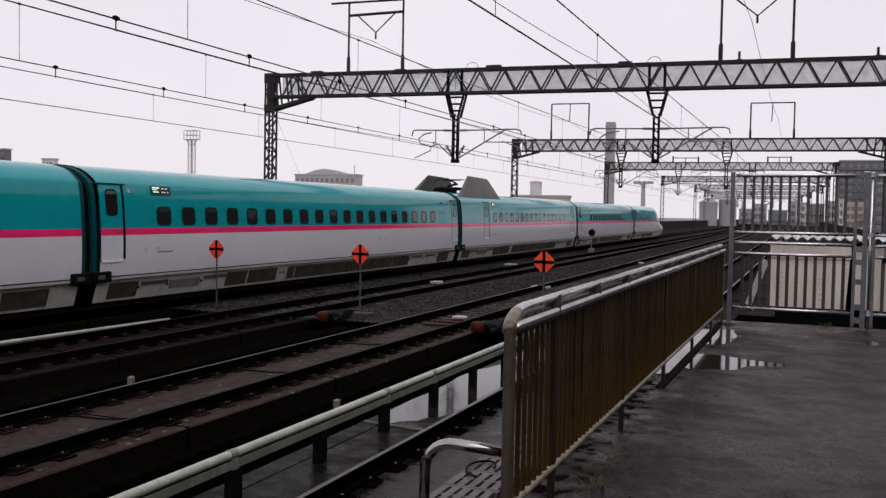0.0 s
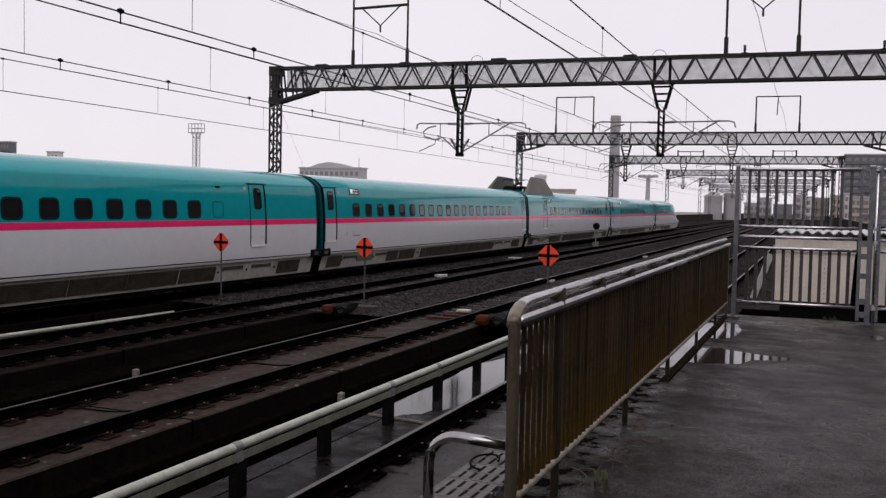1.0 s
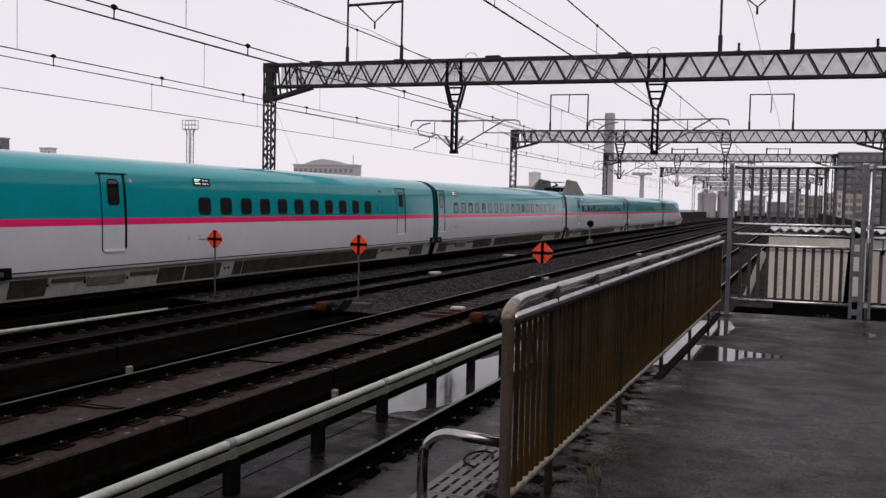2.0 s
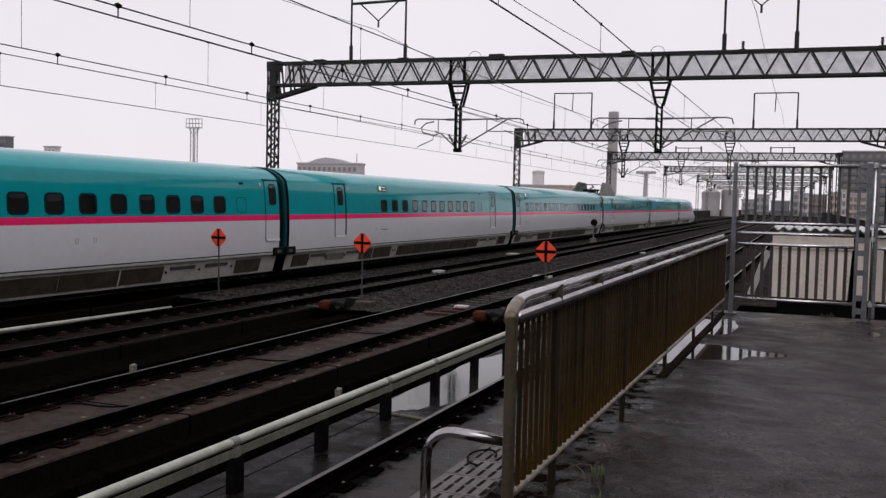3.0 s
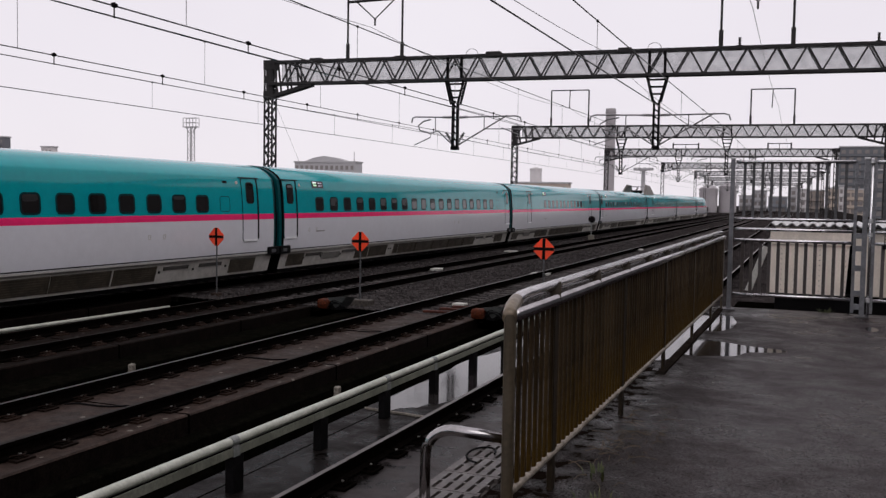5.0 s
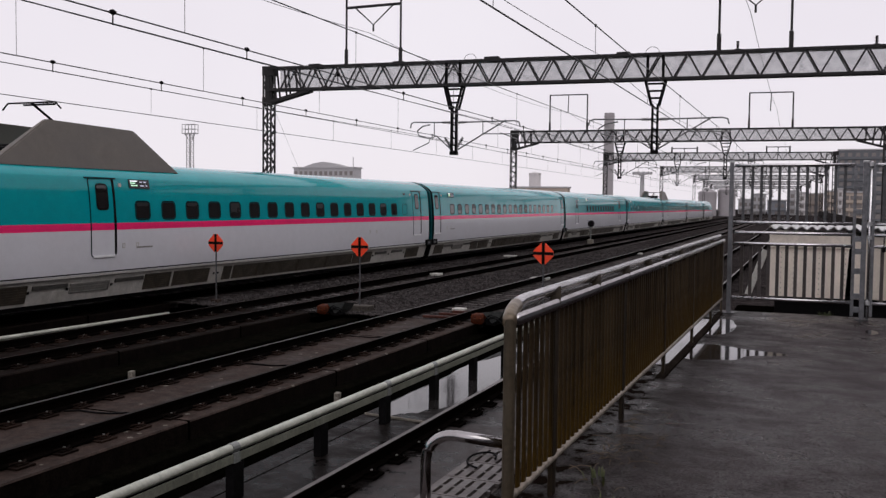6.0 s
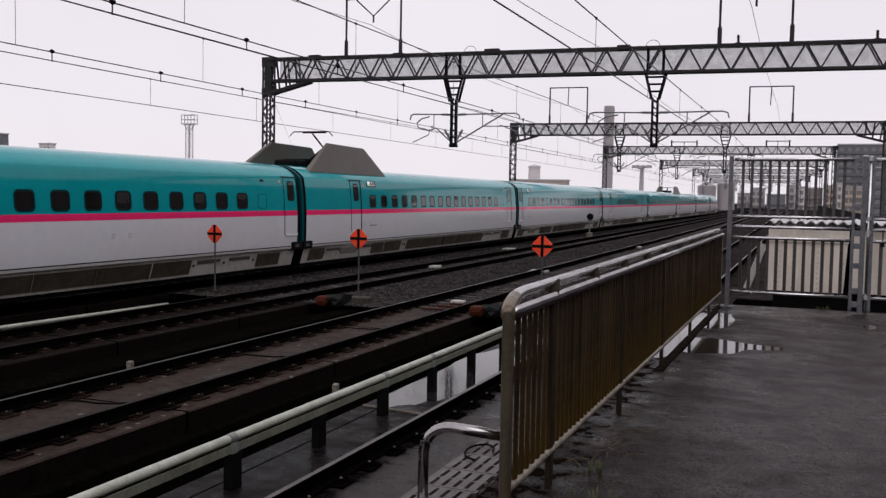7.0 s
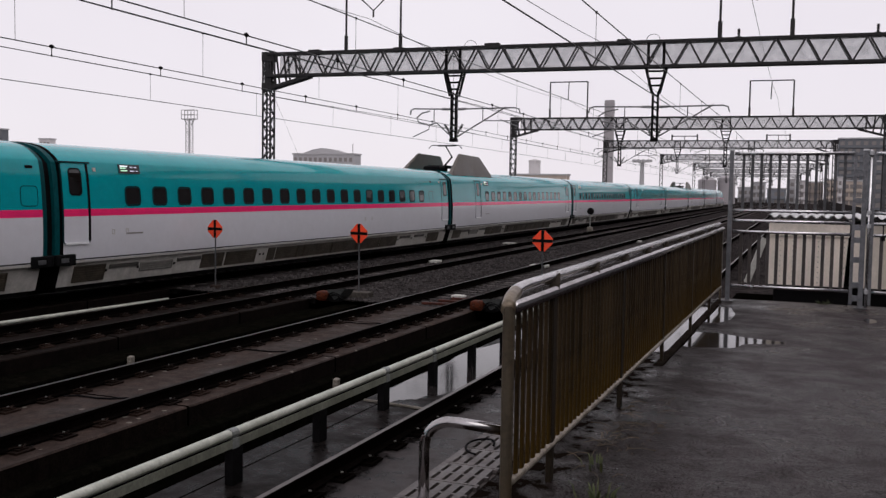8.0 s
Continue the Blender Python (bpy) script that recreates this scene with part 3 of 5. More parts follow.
def fastener_mesh():
    """Base plate with a flat spring clip and its hump on each side of the rail foot."""
    bm = bmesh.new()
    box(bm, -0.20, 0.20, -0.13, 0.13, -0.194, -0.170)
    for s in (-1, 1):
        box(bm, s * 0.115 - 0.05, s * 0.115 + 0.05, -0.075, 0.075, -0.172, -0.150)
        tube(bm, [(s * 0.065, -0.095, -0.150), (s * 0.115, -0.075, -0.132), (s * 0.150, 0.0, -0.138), (s * 0.115, 0.075, -0.132), (s * 0.065, 0.095, -0.150)], 0.013, 5)
    return mesh_of("rail_fastener", bm)


def bolt_mesh():
    bm = bmesh.new()
    tube(bm, [(0.112, 0, -0.15), (0.112, 0, -0.122)], 0.016, 6)
    tube(bm, [(-0.112, 0, -0.15), (-0.112, 0, -0.122)], 0.016, 6)
    return mesh_of("fastener_bolt", bm)


FAST, FAST_DARK, BOLTS = fastener_mesh(), fastener_mesh(), bolt_mesh()


def sleeper_mesh():
    bm = bmesh.new()
    v = []
    for y, h in ((-1.2, -0.20), (-0.4, -0.24), (0.4, -0.24), (1.2, -0.20)):
        v.append([bm.verts.new((y, d, z)) for d, z in ((-0.14, -0.36), (0.14, -0.36), (0.10, h + 0.02), (-0.10, h + 0.02))])
    for a, b in zip(v, v[1:]):
        for i in range(4):
            bm.faces.new((a[i], a[(i + 1) % 4], b[(i + 1) % 4], b[i]))
    bm.faces.new(v[0][::-1])
    bm.faces.new(v[-1])
    bmesh.ops.recalc_face_normals(bm, faces=bm.faces)
    return mesh_of("sleeper", bm)


SLEEP = sleeper_mesh()


def track(c, label, y_near=-180, slab_to=21.0, slab=True, clips=True, ties=True, top=SLAB):
    t = thing("railway_track", pose(0, 0, 0), label, "railway track", "tracks on the viaduct", "structure")
    mats = [0, 0, 0, 0, 0, 0, 0, 1, 1, 0, 0, 0, 0, 0]
    for s in (-0.7525, 0.7525):
        worn = c == T1 or (c == T2 and s < 0)
        part("rail", sweep(rail_profile(c + s), steps(y_near, 640), mats=mats), (RAIL_SIDE, (BRIGHT_TOP if c == T1 else RAIL_TOP) if worn else RUSTY_TOP), t)
    if slab:
        y = -42.13
        while y < slab_to - 0.5:
            e = min(y + 3.95, slab_to)
            # top in its own colour, face and ends in the shaded ones
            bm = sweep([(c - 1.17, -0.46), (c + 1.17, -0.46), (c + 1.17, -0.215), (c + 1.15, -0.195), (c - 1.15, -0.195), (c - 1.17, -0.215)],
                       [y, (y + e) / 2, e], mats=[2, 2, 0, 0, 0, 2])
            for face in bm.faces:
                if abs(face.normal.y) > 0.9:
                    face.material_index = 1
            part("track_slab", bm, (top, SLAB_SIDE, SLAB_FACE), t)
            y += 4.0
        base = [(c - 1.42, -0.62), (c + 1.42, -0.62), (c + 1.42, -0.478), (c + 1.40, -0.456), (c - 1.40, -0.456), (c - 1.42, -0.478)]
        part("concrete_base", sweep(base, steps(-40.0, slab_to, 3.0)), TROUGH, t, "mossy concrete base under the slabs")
    if clips:
        for s in (-0.7525, 0.7525):
            y = 3.0
            while y < (slab_to if ties else 26):
                f = part("rail_fastener", FAST_DARK if c == T1 else FAST, RAIL_SIDE if c == T1 else FASTENER, t)
                f.matrix_basis = pose(at(c + s, y), y, 0)
                b = part("fastener_bolt", BOLTS, BOLT if c == T1 else FASTENER, f)
                y += 0.625
    if ties:
        y = slab_to + 0.4
        while y < slab_to + 60:
            f = part("sleeper", SLEEP, SLEEPER, t)
            f.matrix_basis = pose(at(c, y), y, 0.0)
            y += 0.6
        far = bmesh.new()
        while y < 300:
            box(far, at(c, y) - 1.2, at(c, y) + 1.2, y - 0.1, y + 0.1, -0.3, -0.2)
            y += 0.6
        tagged(part("far_sleepers", far, SLEEPER, t), "concrete sleepers far along the line", kind="stuff")
    return t


track(T1, "rusty rails bolted to wet concrete beside the platform", slab=False, ties=False)
track(T2, "slab track with rusty rails turning to ballast and sleepers")
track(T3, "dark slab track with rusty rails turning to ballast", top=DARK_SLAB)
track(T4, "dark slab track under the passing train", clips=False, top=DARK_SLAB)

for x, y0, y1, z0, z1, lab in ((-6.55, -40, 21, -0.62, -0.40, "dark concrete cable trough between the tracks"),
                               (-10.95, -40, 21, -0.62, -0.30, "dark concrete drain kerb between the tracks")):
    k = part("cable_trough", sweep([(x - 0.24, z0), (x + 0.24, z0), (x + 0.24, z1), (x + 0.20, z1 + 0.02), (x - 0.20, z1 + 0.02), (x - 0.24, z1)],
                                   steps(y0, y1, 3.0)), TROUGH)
    tagged(k, lab, "cable trough", kind="structure")


# ---- covered pipe on steel posts beside the near track ----
def covered_pipe():
    x, ys = -5.13, steps(-6, 46, 1.5)
    p = thing("guarded_pipe", pose(0, 0, 0), "cream covered pipe on short dark steel posts", "pipe")
    ring = [(x + 0.046 * math.cos(a), 0.302 + 0.044 * math.sin(a)) for a in (2 * math.pi * i / 12 for i in range(12))]
    part("round_cover", sweep(ring, ys), CREAM_PIPE, p, "cream rounded top cover", smooth=True)
    part("lower_channel", sweep([(x - 0.035, 0.172), (x + 0.045, 0.172), (x + 0.045, 0.250), (x - 0.035, 0.250)], ys), DULL_CREAM, p, "dull cream lower channel")
    part("inner_bar", sweep([(x - 0.03, 0.246), (x + 0.03, 0.246), (x + 0.03, 0.266), (x - 0.03, 0.266)], ys), BLACK, p)
    for i in range(-5, 14):
        y = 7.45 + i * 1.68
        bm = boxed(at(x, y) - 0.05, at(x, y) + 0.05, y - 0.085, y + 0.085, -0.20, 0.173, 0.008)
        part("post", bm, BLACK, p)
    for y in (-1.0, 3.3, 7.42, 10.85, 12.45, 17.4, 22.0):
        ring = [(x + 0.052 * math.cos(a), 0.301 + 0.050 * math.sin(a)) for a in (2 * math.pi * i / 12 for i in range(12))]
        bm = sweep(ring, [y - 0.055, y + 0.055])
        box(bm, at(x, y) - 0.04, at(x, y) + 0.050, y - 0.055, y + 0.055, 0.162, 0.26)
        part("clamp", bm, CLAMP, p, "weathered joint clamp")


covered_pipe()


def cross_cable(c, y, lean):
    """A thin black bond cable lying across the slab between the rails."""
    pts = [(at(c, y) - 0.66 + 1.32 * i / 8, y + lean * (i - 4) / 8 + 0.05 * math.sin(i * 1.4), -0.186 + 0.006 * (i % 2)) for i in range(9)]
    k = part("bond_cable", tubed(pts, 0.013, 6), BLACK)
    tagged(k, "thin black cable lying across the track slab", "cable", "cables across the slabs")


for c, y, lean in ((T2, 9.75, 0.35), (T2, 13.8, 0.3), (T2, 17.6, 0.3), (T3, 12.2, 0.3)):
    cross_cable(c, y, lean)


def ground_pipe():
    d = -15.35
    p = thing("ground_pipe", pose(0, 0, 0), "thin cream covered pipe ending beside the far track", "pipe")

    def height(y):
        return -0.19 - 0.0105 * (y - 14.0)
    ys = [-10.0 + 29.4 * i / 14 for i in range(15)]
    part("round_cover", tubed([(at(d, y), y, height(y)) for y in ys], 0.042, 10), CREAM_PIPE, p, smooth=True)
    b = bmesh.new()
    for ya, yb in zip(ys, ys[1:]):
        beam(b, (at(d, ya) + 0.01, ya, height(ya) - 0.062), (at(d, yb) + 0.01, yb, height(yb) - 0.062), 0.06, 0.03)
    part("lower_channel", b, DULL_CREAM, p)
    for i in range(16):
        y = 18.6 - i * 1.7
        part("post", boxed(at(d, y) - 0.05, at(d, y) + 0.05, y - 0.08, y + 0.08, -0.62, height(y) - 0.075), BLACK, p)


ground_pipe()


# ---- red limit signs, boxes and marks among the tracks ----
def limit_sign(x, y, z, foot, turn, block_foot=False):
    s = thing("limit_sign", pose(x, y, foot), "orange-red octagonal marker with a black cross on a thin post", "sign", "limit signs in a row")
    part("post", tubed([(0, 0, 0), (0, 0, z - foot + 0.25)], 0.022), POST_STEEL, s)
    if block_foot:
        part("base", boxed(-0.34, 0.34, -0.18, 0.18, -0.12, 0.13, 0.025), PEG_DARK, s, "weathered concrete foot block")
    else:
        part("base", boxed(-0.11, 0.11, -0.11, 0.11, -0.08, 0.06, 0.015), SLAB, s)
    bm = bmesh.new()
    h = 0.25
    pts = [(0.06, h), (h, 0.06), (h, -0.06), (0.06, -h), (-0.06, -h), (-h, -0.06), (-h, 0.06), (-0.06, h)]
    back = [bm.verts.new((a, -0.012, c)) for a, c in pts]
    front = [bm.verts.new((a, -0.026, c)) for a, c in pts]
    bm.faces.new(back)
    bm.faces.new(front[::-1])
    for i in range(8):
        bm.faces.new((back[i], front[i], front[(i + 1) % 8], back[(i + 1) % 8]))
    bmesh.ops.recalc_face_normals(bm, faces=bm.faces)
    d = part("disc", bm, RED, s, "orange-red reflective plate")
    d.matrix_basis = pose(0, 0, z - foot, 0, 0, turn)
    c = box(boxed(-0.25, 0.25, -0.034, -0.024, -0.036, 0.036), -0.036, 0.036, -0.035, -0.0245, -0.25, 0.25)
    part("cross", c, BLACK, d, "black cross")


limit_sign(-15.51, 21.6, 1.49, -0.14, -4)
limit_sign(-11.03, 21.6, 1.51, -0.14, -3, True)
limit_sign(-6.09, 21.6, 1.49, -0.14, 0)


def buffer_box(x, y):
    s = thing("track_box", pose(x, y, -0.2) @ Matrix.Scale(0.8, 4), "rusty orange steel box with a dark cover between the rails", "track box", "boxes where the slab ends")
    part("orange_case", boxed(-0.36, 0.12, -0.2, 0.2, -0.02, 0.30, 0.10), ORANGE, s)
    part("dark_cover", boxed(0.14, 0.50, -0.22, 0.22, -0.02, 0.20, 0.05), BLACK, s)
    for i in range(5):
        pts = [(0.1 + 0.13 * i * k / 6 + 0.2 * k / 6, -0.22 - 0.02 * i + 0.05 * math.sin(k * 1.3 + i), 0.05 + (0.16 + 0.05 * (i % 3)) * math.sin(math.pi * k / 6)) for k in range(7)]
        part("cable", tubed(pts, 0.014, 6), RUBBER, s, "black cable looping out of the box")
    bm = bmesh.new()
    tube(bm, [(-0.2, -0.2, 0.16), (-0.2, -0.30, 0.16), (0.0, -0.30, 0.16), (0.0, -0.2, 0.16)], 0.018, 6)
    part("handle", bm, ORANGE, s)
    b = bmesh.new()
    peak = [(0.10, 0.34), (0.78, 0.40), (0.62, 0.16), (0.40, 0.02)]
    q = [[b.verts.new((x + 0.05 * k, k * 0.24, z - 0.03 * k)) for x, z in peak] for k in (-1, 1)]
    b.faces.new(q[0])
    b.faces.new(q[1][::-1])
    for i in range(4):
        b.faces.new((q[0][i], q[1][i], q[1][(i + 1) % 4], q[0][(i + 1) % 4]))
    bmesh.ops.recalc_face_normals(b, faces=b.faces)
    bmesh.ops.bevel(b, geom=b.edges[:], offset=0.015, segments=2, affect="EDGES")
    part("tarpaulin", b, TARP, s, "grey tarpaulin folded over the cover")


buffer_box(-7.36, 20.9)
buffer_box(-11.56, 20.9)

for x, y, z, sx, sy in ((-14.12, 34.0, -0.16, 0.32, 0.28), (-15.4, 48.0, -0.16, 0.3, 0.3), (-9.85, 54.9, -0.16, 0.34, 0.34),
                        (-9.76, 34.2, -0.16, 0.32, 0.3), (-8.92, 23.4, -0.21, 0.17, 0.16)):
    m = part("track_marker", boxed(-sx, sx, -sy, sy, -0.05, 0.05, 0.02), MARK)
    m.matrix_basis = pose(x, y, z)
    tagged(m, "white flat marker plate lying on the ballast", "track marker", "white plates on the ballast")
for x, y, z in ((-10.62, 12.42, -0.24), (-6.75, 12.5, -0.28)):
    m = part("concrete_peg", boxed(-0.042, 0.042, -0.055, 0.055, -0.2, 0.03, 0.012), PEG)
    m.matrix_basis = pose(x, y, z, 4, 3, 8)
    tagged(m, "small pale concrete peg beside the track", "peg", "pegs by the track")


def rusty_board(x, y, turn, length):
    b = part("board", boxed(-length / 2, length / 2, -0.07, 0.07, -0.03, 0.03, 0.012), RED_BOARD)
    b.matrix_basis = pose(x, y, -0.165, 0, 0, turn)
    tagged(b, "dull red-brown board lying between the rails", "board", "boards between the rails")


for x, y, turn, length in ((-8.75, 21.35, 8, 0.7), (-8.55, 22.0, -6, 0.8), (-8.5, 22.6, 5, 0.6)):
    rusty_board(x, y, turn, length)


def low_signal(x, y):
    s = thing("signal_lamp", pose(x, y, -0.16), "round black signal back on a short pale post", "signal")
    part("post", tubed([(0, 0, 0), (0, 0, 1.42)], 0.05), CLAMP, s)
    part("base", boxed(-0.2, 0.2, -0.2, 0.2, -0.05, 0.30, 0.04), PEG, s)
    bm = bmesh.new()
    bmesh.ops.create_cone(bm, cap_ends=True, segments=20, radius1=0.26, radius2=0.22, depth=0.24, matrix=pose(0, 0, 1.46, 90, 0, 0))
    part("round_head", bm, BLACK, s)


low_signal(-15.55, 67.8)


# ---- the train ----
SIDE = [(1.42, 0.26), (1.58, 0.80), (1.64, 0.82), (1.655, 0.90), (1.672, 1.30), (1.675, 1.60), (1.672, 1.915), (1.664, 2.085), (1.648, 2.35),
        (1.625, 2.65), (1.598, 2.90), (1.565, 3.08), (1.542, 3.185), (1.526, 3.212), (1.40, 3.335), (1.24, 3.445), (1.05, 3.535), (0.75, 3.605), (0.35, 3.642), (0.0, 3.65)]
SIDE_MAT = [3, 2, 2, 2, 2, 2, 1] + [0] * 12


def flank(z):
    """Half the body's width at the height z."""
    for (xa, za), (xb, zb) in zip(SIDE, SIDE[1:]):
        if za <= z <= zb:
            return xa + (xb - xa) * (z - za) / (zb - za)
    return 1.4


def hull(y0, y1):
    bm = bmesh.new()
    ring = SIDE + [(-x, z) for x, z in SIDE[-2::-1]]
    mats = SIDE_MAT + SIDE_MAT[::-1]
    n = int((y1 - y0) / 2.0) + 1
    rows = [[bm.verts.new((x, y0 + (y1 - y0) * i / n, z)) for x, z in ring] for i in range(n + 1)]
    for q, w in zip(rows, rows[1:]):
        for j in range(len(ring) - 1):
            bm.faces.new((q[j], w[j], w[j + 1], q[j + 1])).material_index = mats[j]
        bm.faces.new((q[-1], w[-1], w[0], q[0])).material_index = 4
    bm.faces.new(rows[0]).material_index = 4
    bm.faces.new(rows[-1][::-1]).material_index = 4
    bmesh.ops.recalc_face_normals(bm, faces=bm.faces)
    me = mesh_of("body", bm)
    me.shade_smooth()
    me.set_sharp_from_angle(angle=radians(35))
    return me


def patch(w, z0, z1, r, off, depth=0.03, hole=None):
    """A rounded plate that follows the body's side, w wide between two heights, off metres proud. hole: rim width."""
    bm = bmesh.new()
    fine = max(2, int((z1 - z0) / 0.12))

    def outline(a, zl, zh, q):
        pts = []
        for cx, cz, s in ((a - q, zh - q, 0), (-a + q, zh - q, 90), (-a + q, zl + q, 180), (a - q, zl + q, 270)):
            for i in range(4):
                t = radians(s + 30 * i)
                pts.append((cx + q * math.cos(t), cz + q * math.sin(t)))
            if s in (90, 270):
                ya, za = pts[-1]
                zb = zl + q if s == 90 else zh - q
                pts += [(ya, za + (zb - za) * k / fine) for k in range(1, fine)]
        return pts

    def ring(pts, o):
        return [bm.verts.new((flank(z) + o, y, z)) for y, z in pts]
    outer = outline(w / 2, z0, z1, r)
    a, b = ring(outer, off), ring(outer, off - depth)
    n = len(a)
    for i in range(n):
        bm.faces.new((a[i], a[(i + 1) % n], b[(i + 1) % n], b[i]))
    if hole:
        inner = outline(w / 2 - hole, z0 + hole, z1 - hole, max(0.01, r - hole))
        c, d = ring(inner, off), ring(inner, off - depth)
        for i in range(n):
            bm.faces.new((a[i], c[i], c[(i + 1) % n], a[(i + 1) % n]))
            bm.faces.new((c[i], d[i], d[(i + 1) % n], c[(i + 1) % n]))
    else:
        # join the two sides level by level, so that the plate bends with the body
        right = [a[i] for i in range(n) if outer[i][0] > 0]
        left = [a[i] for i in range(n) if outer[i][0] < 0]
        right.sort(key=lambda v: v.co.z)
        left.sort(key=lambda v: v.co.z)
        for i in range(len(right) - 1):
            bm.faces.new((right[i], right[i + 1], left[i + 1], left[i]))
    bmesh.ops.recalc_face_normals(bm, faces=bm.faces)
    return bm


def grille_mesh(w, h):
    bm = boxed(-0.02, 0.004, -w / 2, w / 2, 0, h)
    n = max(3, int(h / 0.06))
    for i in range(n):
        z = h * (i + 0.5) / n
        box(bm, 0.0, 0.016, -w / 2 + 0.02, w / 2 - 0.02, z - 0.008, z + 0.012)
    for y in (-w / 2, w / 2 - 0.03):
        box(bm, 0.0, 0.02, y, y + 0.03, 0, h)
    return mesh_of("grille", bm)


HULL = hull(-12.2, 12.2)
RIM = mesh_of("window_rim", patch(0.60, 2.14, 2.645, 0.13, 0.006, hole=0.05))
GLASS = mesh_of("window", patch(0.55, 2.165, 2.62, 0.11, 0.002))
DOOR_SEAM = mesh_of("door_seal", patch(0.88, 1.26, 3.19, 0.10, 0.010, hole=0.026))
DOOR_GLASS = mesh_of("door_window", patch(0.36, 2.43, 3.02, 0.09, 0.010))
DOOR_RIM = mesh_of("door_window_rim", patch(0.42, 2.40, 3.05, 0.11, 0.012, hole=0.035))
DOOR_HOOD = mesh_of("door_hood", patch(1.06, 3.165, 3.20, 0.012, 0.028))
DOOR_LAMP = mesh_of("door_lamp", patch(0.10, 2.98, 3.07, 0.03, 0.014))
SLOT = mesh_of("vent_slot", patch(0.62, 1.435, 1.475, 0.01, 0.004))
DOOR_EDGE = mesh_of("door_groove", patch(0.075, 1.33, 3.15, 0.02, 0.013))
SILL = mesh_of("door_step", patch(0.74, 1.255, 1.31, 0.015, 0.03))
DISPLAY = mesh_of("destination_display", patch(0.78, 2.955, 3.18, 0.02, 0.022))
PANEL = mesh_of("service_panel", patch(0.50, 2.16, 2.62, 0.10, 0.004, hole=0.018))
HATCH = mesh_of("side_lamp", patch(0.22, 3.0, 3.07, 0.02, 0.008))
SEAM = mesh_of("sill_seam", patch(24.3, 0.885, 0.915, 0.008, 0.004))
# light reflections in the upper glass, put in as paler plates
PANE_GLEAMS = [mesh_of("pane_gleam", patch(0.46, z, 2.60, 0.07, 0.006, 0.008)) for z in (2.50, 2.44, 2.33)]
BAND = mesh_of("sill_band", patch(24.3, 0.815, 0.875, 0.01, 0.018))
# covers along the skirt, from the rear coupling forwards: start, width, look
SLOT_GREY = surface("grey_slot_grille", (0.085, 0.08, 0.072), 0.6, stain=(0.05, 0.045, 0.04), stain_scale=3, grain=0.2)
SKIRT_PLAN = ((0.75, 1.05, "brown"), (1.95, 1.05, "slot"), (3.1, 1.3, "grey"), (4.6, 1.05, "slot"), (5.72, 1.05, "brown"), (6.9, 1.6, "brown"),
              (9.2, 0.4, "brown"), (9.7, 1.3, "brown"), (11.05, 0.4, "brown"), (11.5, 1.95, "brown"), (13.5, 1.95, "brown"), (15.5, 1.95, "brown"),
              (17.55, 1.6, "brown"), (19.45, 1.05, "slot"), (21.0, 1.05, "slot"), (22.5, 1.3, "brown"))
BOLTED = (1.85, 3.02, 4.5, 8.75, 8.95, 19.3, 20.75, 22.3)
GRILLES = {w: grille_mesh(w, 0.42) for w in (0.4, 1.05, 1.3, 1.6, 1.95)}
LOUVRES = {1.3: grille_mesh(1.3, 0.24)}
SLOTS = {1.05: grille_mesh(1.05, 0.10)}
SKIRT_BOLT = mesh_of("skirt_bolt", boxed(-0.01, 0.014, -0.03, 0.03, -0.03, 0.03))
TICK = mesh_of("rescue_mark", patch(0.10, 1.45, 1.58, 0.01, 0.004, hole=0.02))

def door_leaf():
    """The door carries the car's three colours on."""
    bm = bmesh.new()
    for z0, z1, i in ((1.30, 1.915, 2), (1.915, 2.085, 1), (2.085, 3.15, 0)):
        zs = [z0 + (z1 - z0) * k / 6 for k in range(7)]
        v = [[bm.verts.new((flank(z) + 0.004, y, z)) for y in (-0.40, 0.40)] for z in zs]
        for a, b in zip(v, v[1:]):
            bm.faces.new((a[0], a[1], b[1], b[0])).material_index = i
    bmesh.ops.recalc_face_normals(bm, faces=bm.faces)
    bmesh.ops.solidify(bm, geom=bm.faces[:], thickness=0.02)
    me = mesh_of("door", bm)
    for m in (TEAL, PINK, WHITE):
        me.materials.append(m)
    return me


DOOR = door_leaf()
DISPLAY_LED = surface("led_display", (0.006, 0.006, 0.007), 0.2, grain=0.1)
STEP_WHITE = surface("white_door_step", (0.82, 0.82, 0.83), 0.4, stain=(0.6, 0.6, 0.6), stain_scale=6, grain=0.05)
LED = bpy.data.materials.new("lit_letters")
LED.use_nodes = True
LED.node_tree.nodes["Principled BSDF"].inputs["Emission Color"].default_value = (0.85, 0.95, 1.0, 1)
LED.node_tree.nodes["Principled BSDF"].inputs["Emission Strength"].default_value = 1.1
LED2 = bpy.data.materials.new("lit_red_letters")
LED2.use_nodes = True
LED2.node_tree.nodes["Principled BSDF"].inputs["Emission Color"].default_value = (0.55, 0.55, 0.85, 1)
LED2.node_tree.nodes["Principled BSDF"].inputs["Emission Strength"].default_value = 0.45
LED3 = bpy.data.materials.new("lit_green_bar")
LED3.use_nodes = True
LED3.node_tree.nodes["Principled BSDF"].inputs["Emission Color"].default_value = (0.45, 1.0, 0.55, 1)
LED3.node_tree.nodes["Principled BSDF"].inputs["Emission Strength"].default_value = 0.8
HALF = pose(0, 0, 0, 0, 0, 180)


def put(name, me, material, parent, y, label="", side=1):
    ob = part(name, me, material, parent, label)
    ob.matrix_basis = (pose(0, y, 0) if side > 0 else pose(0, y, 0) @ HALF)
    return ob


